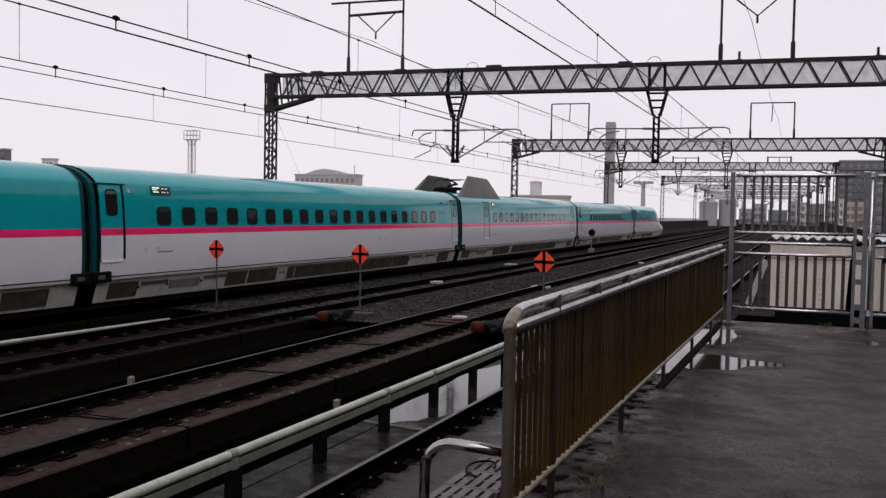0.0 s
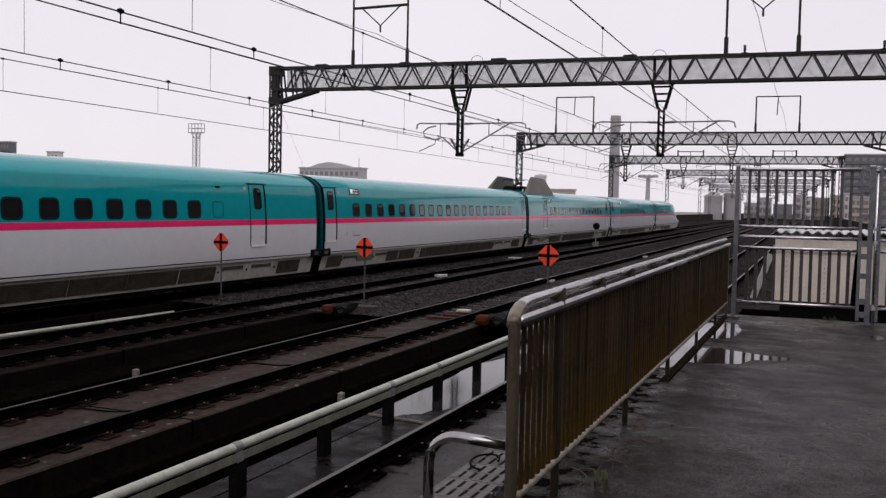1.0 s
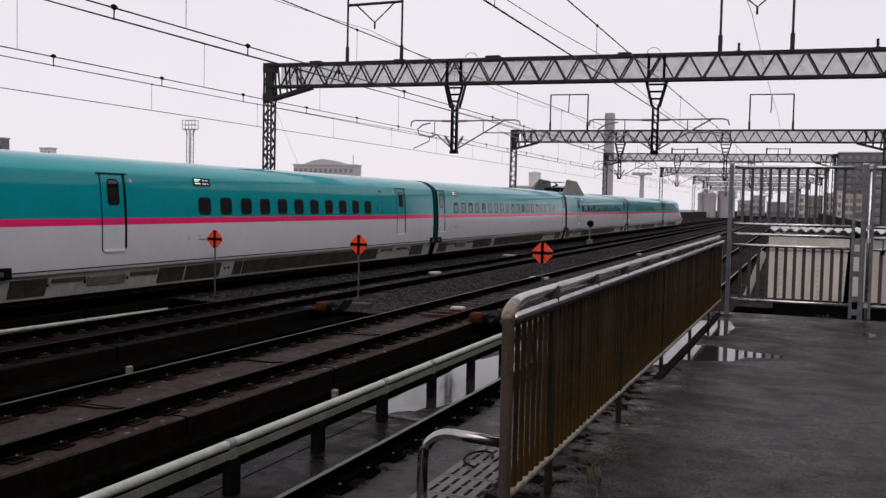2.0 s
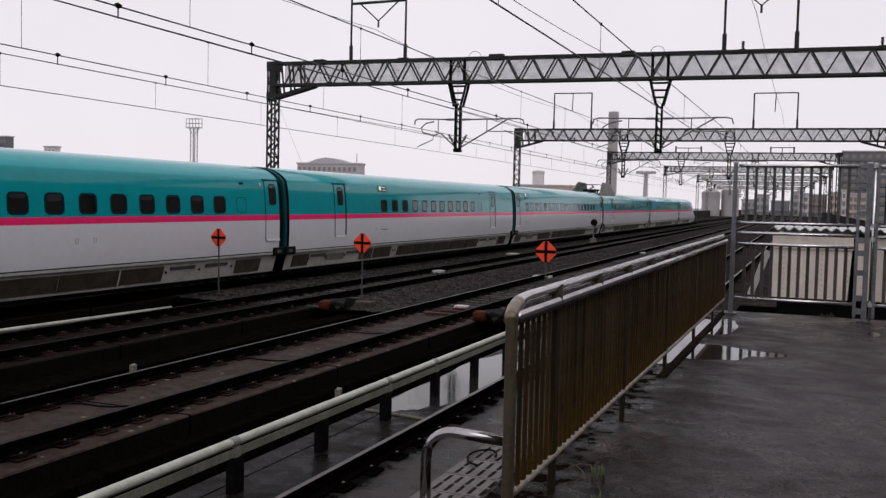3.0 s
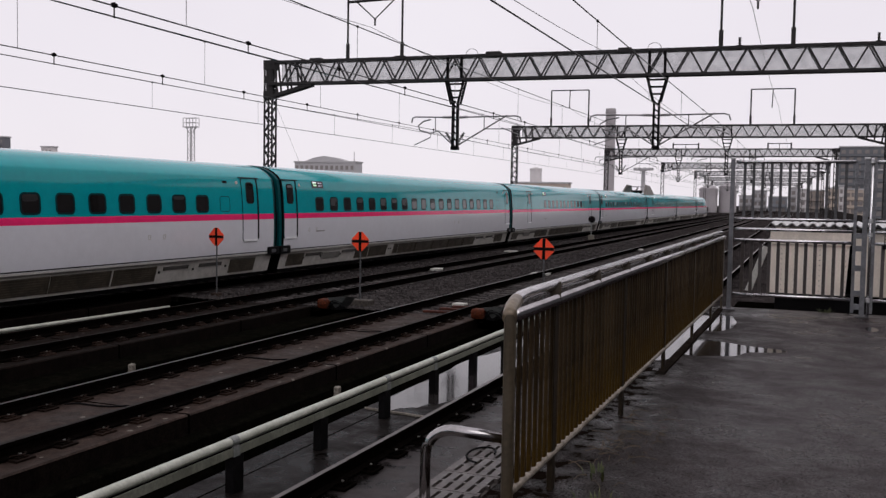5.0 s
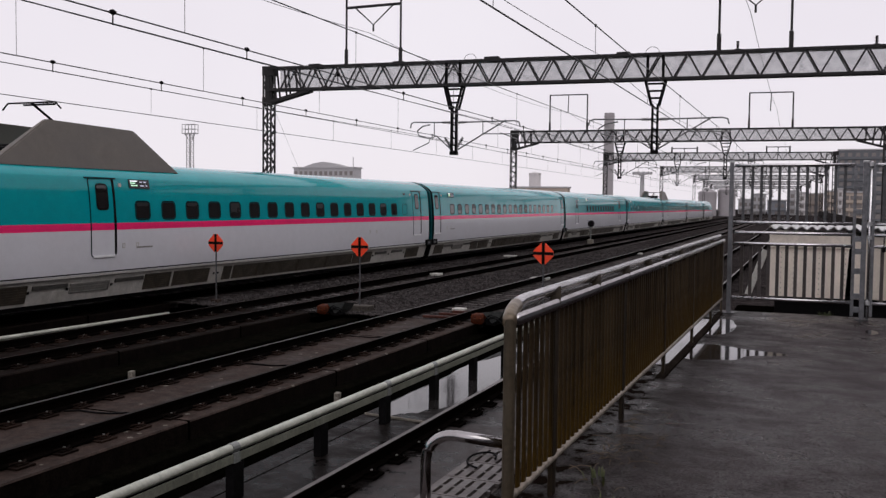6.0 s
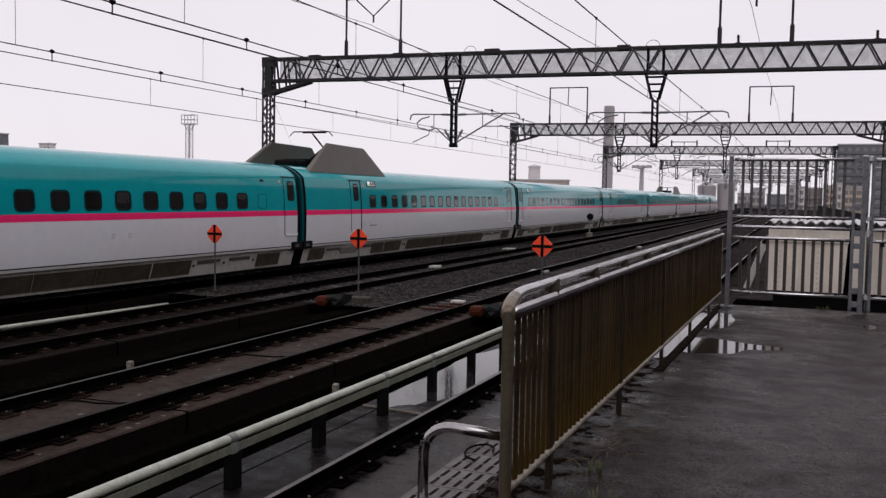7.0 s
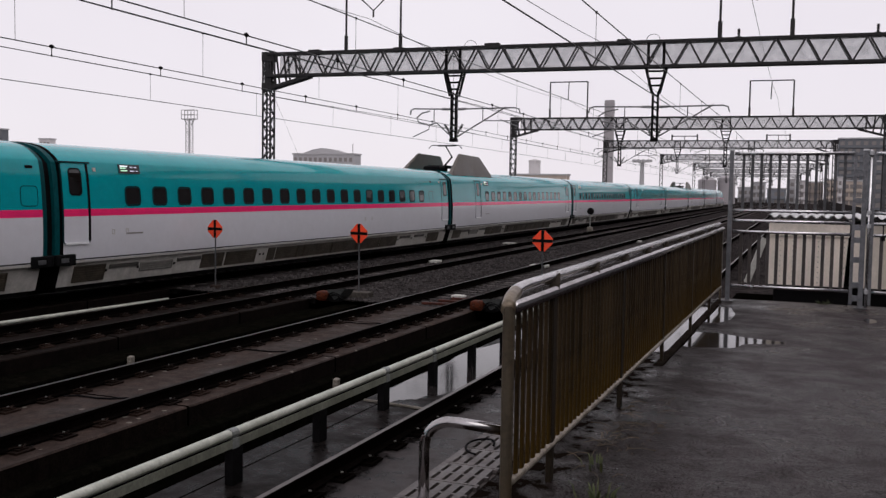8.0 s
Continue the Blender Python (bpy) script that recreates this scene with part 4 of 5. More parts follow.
def fit_door(car, y, groove):
    for s in (1, -1):
        d = put("door", DOOR, TEAL, car, y, "sliding door in teal, pink and white", s)
        part("door_seal", DOOR_SEAM, DARK_TEAL, d)
        part("door_window", DOOR_GLASS, PANE, d, "small dark door window")
        part("door_window_rim", DOOR_RIM, RUBBER, d)
        part("door_hood", DOOR_HOOD, DARK_TEAL, d)
        lamp = part("door_lamp", DOOR_LAMP, MARK, d, "small pale lamp beside the door")
        lamp.matrix_basis = pose(0, s * (0.66 if y < 0 else -0.66), 0)
        part("door_step", SILL, STEP_WHITE, d, "pale door step")
        g = part("door_groove", DOOR_EDGE, RUBBER, d)
        g.matrix_basis = pose(0, groove * s * 0.41, 0)


def damper_mesh():
    bm = boxed(1.45, 1.73, -0.31, 0.31, 0.78, 1.04, 0.03)
    return mesh_of("end_damper", bm)


DAMPER = damper_mesh()
LENS = mesh_of("damper_plate", boxed(1.73, 1.745, -0.17, 0.06, 0.86, 0.96, 0.004))


def bellows_meshes():
    out = []
    ring = [(x * 0.985, z) for x, z in SIDE if z > 0.85]
    ring = ring + [(-x, z) for x, z in ring[-2::-1]]
    for y0, y1, k, m in ((0.0, 0.05, 0.955, RUBBER), (0.05, 0.17, 0.985, BELLOWS_TEAL), (0.17, 0.40, 0.93, RUBBER), (0.40, 0.55, 0.985, BELLOWS_TEAL), (0.55, 0.60, 0.955, RUBBER)):
        bm = bmesh.new()
        a = [bm.verts.new((x * k, y0, 0.9 + (z - 0.9) * (0.5 + 0.5 * k))) for x, z in ring]
        b = [bm.verts.new((x * k, y1, 0.9 + (z - 0.9) * (0.5 + 0.5 * k))) for x, z in ring]
        for i in range(len(a) - 1):
            bm.faces.new((a[i], b[i], b[i + 1], a[i + 1]))
        bm.faces.new(a)
        bm.faces.new(b[::-1])
        bmesh.ops.recalc_face_normals(bm, faces=bm.faces)
        out.append((mesh_of("gangway_bellows", bm), m))
    return out


BELLOWS = bellows_meshes()
UNDER = mesh_of("underframe", boxed(-1.35, 1.35, -12.1, 12.1, 0.14, 0.6, 0.05))


def train_car(label, rear, front, w0, count, skin=HULL, grills=0, lo=-12.2, pitch=1.045):
    """rear, front: how far each door's middle stands from the coupling; w0: the first window's place from the rear coupling."""
    car = thing("train_car", pose(0, 0, 0), label, "train", "cars of the passing train")
    part("body", skin, (TEAL, PINK, WHITE, SKIRT, BLACK, PANE), car, "teal upper and white lower body with a pink stripe")
    if rear:
        fit_door(car, -12.5 + rear, 1)
    if front:
        fit_door(car, 12.5 - front, 1)
    for i in range(count):
        for s in (1, -1):
            w = put("window", GLASS, PANE, car, -12.5 + w0 + pitch * i, "dark tinted pane", s)
            part("window_rim", RIM, DARK_TEAL, w)
            drawn = (i * 7 + 3 * grills + (i * i) % 5) % 9
            if drawn < 3:
                part("pane_gleam", PANE_GLEAMS[drawn % 3], PANE_GLEAM, w, "paler upper part of the pane, a painted reflection")
    if count:
        for s in (1, -1):
            d = put("destination_display", DISPLAY, DISPLAY_LED, car, -12.5 + w0 - 0.07, "dark display with lit characters", s)
            for y, w, m, z in ((-0.20, 0.34, LED, 3.135), (-0.24, 0.24, LED3, 3.085), (-0.20, 0.30, LED3, 3.025), (0.07, 0.12, LED2, 3.115), (0.22, 0.12, LED2, 3.115), (0.10, 0.20, LED2, 3.02), (0.27, 0.07, LED2, 3.02)):
                bar = part("lit_bar", boxed(flank(z) + 0.010, flank(z) + 0.026, y - w * 0.4, y + w * 0.4, z - 0.014, z + 0.014), m, d)
            put("service_panel", PANEL, DARK_TEAL, car, -12.5 + w0 + pitch * count + 0.05, "", s)
            put("side_lamp", HATCH, RUBBER, car, -12.5 + w0 + pitch * count + 0.1, "", s)
            put("vent_slot", SLOT, LOUVRE, car, -12.5 + w0 + 0.03, "", s)
            for o in (0.25, 0.75, 14.2, 14.8):
                put("rescue_mark", TICK, SKIRT, car, -12.5 + w0 - 1.0 + o, "", s)
    for s in (1, -1):
        if lo < -12:
            put("sill_band", BAND, MARK, car, 0, "pale band along the body's foot", s)
            put("sill_seam", SEAM, RUBBER, car, 0, "", s)
        for y, w, look_of in SKIRT_PLAN:
            if y - 12.5 < lo + 0.3:
                continue
            meshes, m, low = {"brown": (GRILLES, GRILLE, 0.33), "grey": (LOUVRES, LOUVRE, 0.44), "slot": (SLOTS, SLOT_GREY, 0.60)}[look_of]
            tilt = pose(1.42 + (low - 0.26) * 0.2963 + 0.012, y - 12.5 + w / 2, low, 0, 16.3, 0)
            part("grille", meshes[w], m, car).matrix_basis = tilt if s > 0 else HALF @ tilt
        for y in BOLTED:
            tilt = pose(1.42 + 0.30 * 0.2963 + 0.008, y - 12.5, 0.56, 0, 16.3, 0)
            part("skirt_bolt", SKIRT_BOLT, RUBBER, car).matrix_basis = tilt if s > 0 else HALF @ tilt
        for y in ([-12.16, 12.16] if lo < -12 else [12.16]):
            d = put("end_damper", DAMPER, RUBBER, car, y * 1.0, "black damper box at the car's end", s)
            part("damper_plate", LENS, POST_STEEL, d)
    part("underframe", UNDER, BLACK, car)
    for me, m in BELLOWS:
        b = part("gangway_bellows", me, m, car)
        b.matrix_basis = pose(0, 12.2, 0)
    return car


def pantograph(car, raised):
    """Two wind fairings on the roof's edges with the current collector between them; just ahead of the rear coupling."""
    for s in (1, -1):
        bm = bmesh.new()
        shift = 0.0 if s > 0 else -0.75
        lowy, topy = (-11.45 + shift, -5.05 + shift), (-9.55 + shift, -6.55 + shift)
        v = {}
        for k, x0, x1 in (("o", 1.33, 1.02), ("i", 1.05, 0.90)):
            v[k] = [bm.verts.new(p) for p in ((s * x0, lowy[0], 3.38), (s * x0, lowy[1], 3.38), (s * x1, topy[1], 4.47), (s * x1, topy[0], 4.52))]
        bm.faces.new(v["o"])
        bm.faces.new(v["i"][::-1])
        for i in range(4):
            bm.faces.new((v["o"][i], v["i"][i], v["i"][(i + 1) % 4], v["o"][(i + 1) % 4]))
        bmesh.ops.recalc_face_normals(bm, faces=bm.faces)
        bmesh.ops.bevel(bm, geom=bm.edges[:], offset=0.03, segments=2, affect="EDGES")
        part("wind_fairing", bm, SHIELD, car, "brownish grey trapezoid roof fairing")
    base = boxed(-0.55, 0.55, -10.1, -8.7, 3.78, 3.92, 0.04)
    for x in (-0.4, 0.4):
        for y in (-9.9, -8.9):
            tube(base, [(x, y, 3.55), (x, y, 3.8)], 0.09)
    part("collector_base", base, BLACK, car)
    arm = bmesh.new()
    if raised:
        tube(arm, [(0, -9.0, 3.95), (0, -8.0, 4.42)], 0.045)
        tube(arm, [(0, -8.0, 4.42), (0, -9.0, 4.98)], 0.032)
        top, ty = 4.98, -9.0
    else:
        tube(arm, [(0, -9.9, 3.98), (0, -8.6, 4.12)], 0.06)
        tube(arm, [(0, -8.6, 4.12), (0, -9.6, 4.30)], 0.05)
        top, ty = 4.32, -9.6
    part("collector_arm", arm, BLACK, car)
    head = bmesh.new()
    tube(head, [(-0.92, ty, top - 0.16), (-0.75, ty, top), (0.75, ty, top), (0.92, ty, top - 0.16)], 0.022)
    tube(head, [(-0.5, ty + 0.25, top - 0.02), (0.5, ty + 0.25, top - 0.02)], 0.025)
    part("contact_strip", head, BLACK, car)
    part("insulator_cover", boxed(-0.45, 0.45, -10.9, -9.9, 3.6, 3.86, 0.08), BLACK, car)


def nose_hull():
    """The leading car: a plain body that runs out into a long low beak."""
    bm = bmesh.new()
    ring = SIDE + [(-x, z) for x, z in SIDE[-2::-1]]
    mats = SIDE_MAT + SIDE_MAT[::-1]
    rows = []
    for i in range(45):
        y = -12.2 + 26.4 * i / 44
        u = max(0.0, (y + 0.5) / 14.7)
        drop = min(1.0, max(0.0, (u - 0.22) / 0.44))
        top = 1 - 0.55 * drop * drop * (3 - 2 * drop) - 0.16 * max(0.0, u - 0.5) / 0.5
        wide = 1 - 0.55 * u ** 3.4
        row = []
        for x, z in ring:
            zz = 0.26 + (z - 0.26) * (top if z > 1.9 else 1 - (1 - top) * max(0, (z - 0.5)) / 1.4)
            squeeze = wide * (1 - 0.25 * u * max(0, (z - 1.6)) / 2)
            row.append(bm.verts.new((x * squeeze, y, max(0.26, zz) + 0.35 * u ** 3)))
        rows.append(row)
    for k, (q, w) in enumerate(zip(rows, rows[1:])):
        for j in range(len(ring) - 1):
            f = bm.faces.new((q[j], w[j], w[j + 1], q[j + 1]))
            u = (-12.2 + 26.4 * k / 44 + 0.5) / 14.7
            z = ring[j][1]
            if mats[j] == 3 or u < 0.36:
                f.material_index = mats[j]
            elif u < 0.50 and 2.6 < z < 3.45:
                f.material_index = 5
            else:
                f.material_index = 0 if (z > 3.3 or (u < 0.52 and z > 2.3)) else 2
        bm.faces.new((q[-1], w[-1], w[0], q[0])).material_index = 4
    bm.faces.new(rows[0]).material_index = 4
    bm.faces.new(rows[-1][::-1]).material_index = 2
    bmesh.ops.recalc_face_normals(bm, faces=bm.faces)
    me = mesh_of("body", bm)
    me.shade_smooth()
    me.set_sharp_from_angle(angle=radians(35))
    return me


TRAIN = []
for spot, kind in enumerate(("tail", "plain", "plain", "panto", "plain", "wide", "plain", "panto", "first", "lead")):
    middle = -162.5 + 25.0 * spot
    teal = "teal and white train car with a pink stripe"
    if kind == "panto":
        car = train_car(teal + " and roof collector", 4.08, 1.60, 5.53, 16, grills=spot, pitch=1.032)
        pantograph(car, spot == 3)
    elif spot == 1:
        car = train_car(teal, 0.74, 0, 2.35, 21, grills=spot)
    elif kind == "wide":
        car = train_car(teal + " and inset doors", 3.86, 3.85, 7.56, 11, grills=spot)
    elif kind == "first":
        car = train_car(teal, 1.0, 1.0, 5.0, 14, grills=spot)
    elif kind == "lead":
        car = train_car("leading teal and white train car with a long nose", 1.2, 0, 3.0, 6, skin=nose_hull(), grills=spot, lo=-12.3)
    else:
        car = train_car(teal, 0.73, 0.67, 2.70, 19, grills=spot)
    TRAIN.append((car, middle))
for ob in list(TRAIN[-1][0].children):
    if ob.name.startswith(("gangway_bellows", "underframe", "sill_band")) or (ob.name.startswith(("grille", "end_damper")) and ob.matrix_basis.translation.y > 0.5):
        for sub in list(ob.children):
            bpy.data.objects.remove(sub)
        bpy.data.objects.remove(ob)
part("cab_window", box(bmesh.new(), -0.6, 0.6, 2.2, 4.6, 2.9, 3.32, 0.12), PANE, TRAIN[-1][0], "dark cab window")


def motions():
    """The train rolls away from the platform and gathers speed."""
    gone = [(0.0, 42.37), (0.5, 47.70), (1.0, 53.17), (1.5, 58.75), (2.0, 64.37), (2.5, 70.13), (3.0, 75.95), (3.5, 82.02), (4.0, 88.18), (4.5, 94.47),
            (5.0, 100.75), (5.5, 107.20), (6.0, 113.75), (6.5, 120.50), (7.0, 127.31), (7.5, 134.23), (8.0, 141.23)]
    for car, middle in TRAIN:
        rows = []
        for t, s in gone:
            y = s + middle
            rows.append((t, pose(at(T4, y), y, 0, 0, 0, math.degrees(math.atan(BEND * min(y, STRAIGHT))))))
        walk(car, rows)


# ---- overhead line: gantries, arms and wires ----
def lattice_post(bm, x, y, z0, z1, w=0.36, bar=0.07):
    for a in (-1, 1):
        for b in (-1, 1):
            beam(bm, (x + a * w / 2, y + b * w / 2, z0), (x + a * w / 2, y + b * w / 2, z1), bar)
    n = max(3, round((z1 - z0) / 0.42))
    for i in range(n):
        za, zb = z0 + (z1 - z0) * i / n, z0 + (z1 - z0) * (i + 1) / n
        s = 1 if i % 2 else -1
        for b in (-1, 1):
            beam(bm, (x - s * w / 2, y + b * w / 2, za), (x + s * w / 2, y + b * w / 2, zb), 0.045)
            beam(bm, (x + b * w / 2, y - s * w / 2, za), (x + b * w / 2, y + s * w / 2, zb), 0.045)
    return bm


def cantilever(g, x, z, reach, near=True):
    """A tubular arm from the hanging post out to the wires, with its brace and registration arm."""
    s = 1 if reach > 0 else -1
    bm = bmesh.new()
    tube(bm, [(x, 0, z + 1.38), (x + reach * 0.93, 0, z + 1.42), (x + reach * 1.0, 0, z + 1.36), (x + reach * 1.02, 0, z + 1.15)], 0.035, 6)
    if reach < 0:
        # the shorter arm: its brace ends in a curled registration pipe with the steady arm below
        curl = ((0, 0.05), (0.40, 0.78), (0.58, 0.66), (0.82, 0.80), (0.86, 1.02), (0.74, 1.22), (0.56, 1.30))
        tube(bm, [(x + reach * k, 0, z + h) for k, h in curl], 0.033, 6)
        tube(bm, [(x + reach * 0.46, 0, z + 1.38), (x + reach * 0.46, 0, z + 0.76)], 0.022, 6)
        tube(bm, [(x + reach * 0.56, 0, z + 0.68), (x + reach * 0.58, 0, z + 0.48), (x + reach * 0.95, 0, z + 0.14)], 0.024, 6)
    else:
        tube(bm, [(x, 0, z + 0.05), (x + reach * 0.80, 0, z + 1.45)], 0.035, 6)
        tube(bm, [(x + reach * 0.45, 0, z + 1.38), (x + reach * 0.45, 0, z + 0.84)], 0.022, 6)
        tube(bm, [(x + reach * 0.45, 0, z + 0.86), (x + reach * 1.05, 0, z + 0.84)], 0.026, 6)
        tube(bm, [(x + reach * 0.72, 0, z + 0.90), (x + reach * 1.0, 0, z + 0.58), (x + reach * 1.02, 0, z + 0.40)], 0.026, 6)
    part("cantilever_arm", bm, ARM_STEEL, g, "pale grey tubular arm holding the wires")
    for p, q in (((x + s * 0.12, 0, z + 1.38), (x + s * 0.55, 0, z + 1.39)), ((x + s * 0.12, 0, z + 0.20), (x + s * 0.42, 0, z + 0.70))):
        part("insulator", ribbed(p, q), ARM_STEEL, g)


def ribbed(p, q):
    """A ribbed insulator from p to q."""
    a, b = Vector(p), Vector(q)
    d = (b - a).normalized()
    u = d.cross(Vector((0, 1, 0))).normalized()
    w = d.cross(u)
    bm = bmesh.new()
    rings = []
    for i in range(12):
        c, r = a + (b - a) * (i / 11), (0.03, 0.075)[i % 2]
        rings.append([bm.verts.new(c + r * (math.cos(t) * u + math.sin(t) * w)) for t in (math.pi * k / 4 for k in range(8))])
    for e, f in zip(rings, rings[1:]):
        for k in range(8):
            bm.faces.new((e[k], e[(k + 1) % 8], f[(k + 1) % 8], f[k]))
    bm.faces.new(rings[0])
    bm.faces.new(rings[-1])
    bmesh.ops.recalc_face_normals(bm, faces=bm.faces)
    return bm


def gantry(y, x0, x1, top, low, drops, frames, detail=True, panel=1.15, chord=0.11, first=0.0):
    """A portal of lattice posts and a lattice beam across all tracks."""
    g = thing("overhead_gantry", pose(0, y, 0, 0, 0, 4.1), "dark lattice steel gantry spanning the tracks", "gantry", "overhead line gantries")
    for x in (x0, x1):
        part("lattice_post", lattice_post(bmesh.new(), x, 0, -0.62, top, 0.40 if detail else 0.46), GREY_STEEL, g)
        s = 1 if x == x0 else -1
        for d in (-0.2, 0.2):
            part("corner_brace", beamed((x + s * 0.1, d, low - 0.55), (x + s * 2.2, d, low), 0.14), GREY_STEEL, g)
            for i in range(3):
                part("brace_bar", beamed((x + s * (0.5 + 0.55 * i), d, low - 0.45 + 0.15 * i), (x + s * (0.3 + 0.6 * i), d, top), 0.07), GREY_STEEL, g)
        part("corner_plate", boxed(x - 0.25, x + 0.25, -0.25, 0.25, low - 0.62, low - 0.28), GREY_STEEL, g)
        part("corner_plate", boxed(x - 0.25, x + 0.35, -0.25, 0.25, top - 0.40, top + 0.04), GREY_STEEL, g)
        part("post_head", boxed(x - 0.12, x + 0.12, -0.22, 0.22, low - 0.3, top - 0.38), GREY_STEEL, g)
    for d in (-0.25, 0.25):
        for z, nm in ((top - chord / 2, "top_chord"), (low + chord / 2, "bottom_chord")):
            part(nm, beamed((x0, d, z), (x1, d, z), chord, chord), GREY_STEEL, g)
        n = round((x1 - x0 - first) / panel)
        half = (x1 - x0 - first) / n / 2 if not first else panel / 2
        if y < 100:
            rise = mesh_of("lattice_bar", beamed((0, 0, low + 0.05), (half, 0, top - 0.05), 0.065))
            fall = mesh_of("lattice_bar", beamed((0, 0, top - 0.05), (half, 0, low + 0.05), 0.065))
            for i in range(2 * n):
                o = part("lattice_bar", fall if i % 2 else rise, GREY_STEEL, g)
                o.matrix_basis = pose(x0 + first + half * i, d, 0)
        else:
            b = bmesh.new()
            for i in range(n):
                xa, xm, xb = (x0 + (x1 - x0) * (i + k) / n for k in (0, 0.5, 1))
                beam(b, (xa, d, low + 0.05), (xm, d, top - 0.05), 0.065)
                beam(b, (xm, d, top - 0.05), (xb, d, low + 0.05), 0.065)
            tagged(part("lattice_web", b, GREY_STEEL, g), kind="stuff")
    if y < 100:
        for i in range(round((x1 - x0) / 1.15) - 1):
            xa, s = x0 + 1.15 * i, 0.25 if i % 2 else -0.25
            for z in (top - 0.06, low + 0.06):
                part("cross_bar", beamed((xa, s, z), (xa + 1.15, -s, z), 0.05), GREY_STEEL, g)
    part("mesh_screen", boxed(x0 + 0.6, x1 - 0.3, 0.0, 0.012, low + 0.1, top - 0.1), MESH, g, "fine grey wire mesh in the beam")
    for x, reaches in drops:
        b = bmesh.new()
        for d in (-0.2, 0.2):
            for s in (-1, 1):
                beam(b, (x + s * 0.42, d, low), (x + s * 0.15, d, low - 1.05), 0.09)
        for i in range(3):
            z = low - 0.15 - 0.3 * i
            beam(b, (x - 0.38 + 0.07 * i, -0.2, z), (x + 0.38 - 0.07 * i, -0.2, z), 0.08)
        for s in (-1, 1):
            beam(b, (x + s * 0.105, 0, low - 1.0), (x + s * 0.105, 0, low - 3.05), 0.08, 0.24)
        for i in range(7):
            z = low - 1.05 - 0.3 * i
            beam(b, (x - 0.105, 0, z), (x + 0.105, 0, z - 0.15), 0.06)
        box(b, x - 0.16, x + 0.16, -0.16, 0.16, low - 3.08, low - 2.95)
        for s in (-1, 1):
            beam(b, (x + s * 0.32, -0.24, low), (x + s * 0.32, -0.24, top), 0.11)
        part("hanging_post", b, BLACK, g, "black tapering post hanging from the beam")
        for r in reaches:
            cantilever(g, x, low - 3.0, r)
    for xa, xb, h in frames:
        b = bmesh.new()
        for x in (xa, xb):
            tube(b, [(x, 0, top - 0.05), (x, 0, top + h)], 0.05 if detail else 0.06)
            tube(b, [(x, 0, top), (x, 0, top + 0.7)], 0.09)
        mid = (xa + xb) / 2
        if not detail:
            tube(b, [(xa, 0, top + h), (xb, 0, top + h)], 0.05)
            tube(b, [(mid, 0, top + h), (mid - 0.05, 0, top + h - 1.5)], 0.04)
            part("wire_frame", b, GREY_STEEL, g, "plain hoop of tubes standing on the beam")
            continue
        tube(b, [(xa - 0.9, 0, top + h - 0.02), (xb + 0.05, 0, top + h)], 0.05)
        tube(b, [(xa, 0, top + h - 0.62), (xb, 0, top + h - 0.55)], 0.065)
        tube(b, [(xa + 0.4, 0, top + h - 0.6), (mid, 0, top + h - 1.45), (xb - 0.4, 0, top + h - 0.6)], 0.035)
        tube(b, [(mid, 0, top + h - 1.45), (mid, 0, top + h - 1.75)], 0.045)
        part("wire_frame", b, GREY_STEEL, g, "tall hoop of tubes standing on the beam")
    return g


gantry(40.4, -24.75, 5.0, 9.08, 7.94, ((-15.4, (-2.05, 3.0)), (-6.52, (-2.75, 2.95))), ((-20.72, -18.02, 3.25), (-4.0, -1.2, 3.25)), panel=1.14, first=0.72)


def beam_fittings():
    """Small boxes, stubs and a stay on the gantry beam."""
    for x, w, h in ((-22.2, 0.3, 0.06), (-13.6, 0.34, 0.09), (-7.85, 0.28, 0.07), (-18.0, 0.25, 0.04)):
        b = boxed(x - w, x + w, 39.0 + 0.072 * (x + 16), 39.3 + 0.072 * (x + 16), 9.07, 9.10 + h, 0.03)
        tagged(part("junction_box", b, GREY_STEEL), "dark flat junction box on the gantry beam", "junction box", "fittings on the gantry")
    for x in (-14.55, -6.62):
        y = 40.15 + 0.072 * x
        pts = [(x - 0.28 * math.cos(a), y, 9.08 + 0.24 * math.sin(a)) for a in (math.pi * i / 10 for i in range(11))]
        tagged(part("cable_loop", tubed(pts, 0.013, 6), ARM_STEEL), "pale cable looping over the gantry beam", "cable", "fittings on the gantry")
    for x in (-3.25, 1.95):
        y = 40.4 + 0.072 * x
        s = thing("stub_insulator", pose(x, y, 9.07), "short dark insulator stub standing on the gantry beam", "insulator", "fittings on the gantry")
        part("ribbed_body", ribbed((0, 0, 0.05), (0, 0, 0.38)), GREY_STEEL, s)
        part("foot", boxed(-0.12, 0.12, -0.12, 0.12, 0.0, 0.06), GREY_STEEL, s)
    t = thing("stay_wire", pose(0, 0, 0), "thin stay wire slanting down from the gantry post", "stay wire")
    part("wire", tubed([(-24.3, 38.6, 6.9), (-22.4, 38.9, 2.6), (-21.6, 39.0, 0.9)], 0.006, 6), ARM_STEEL, t)


beam_fittings()
gantry(80.5, -25.15, 4.9, 9.12, 8.03, ((-15.85, (-2.15, 3.0)), (-7.22, (-2.75, 2.95))), ((-21.95, -18.7, 3.05), (-5.45, -2.1, 2.85)), False)
gantry(118.0, -25.0, 1.7, 9.25, 8.25, ((-16.2, (-2.15, 3.0)), (-7.6, (-2.75, 2.95))), ((-16.9, -13.9, 0.5), (-5.9, -3.3, 0.6)), False)
gantry(158.0, -24.2, 1.2, 9.2, 8.2, ((-16.9, (-2.1, 2.9)), (-8.2, (-2.7, 2.9))), (), False)
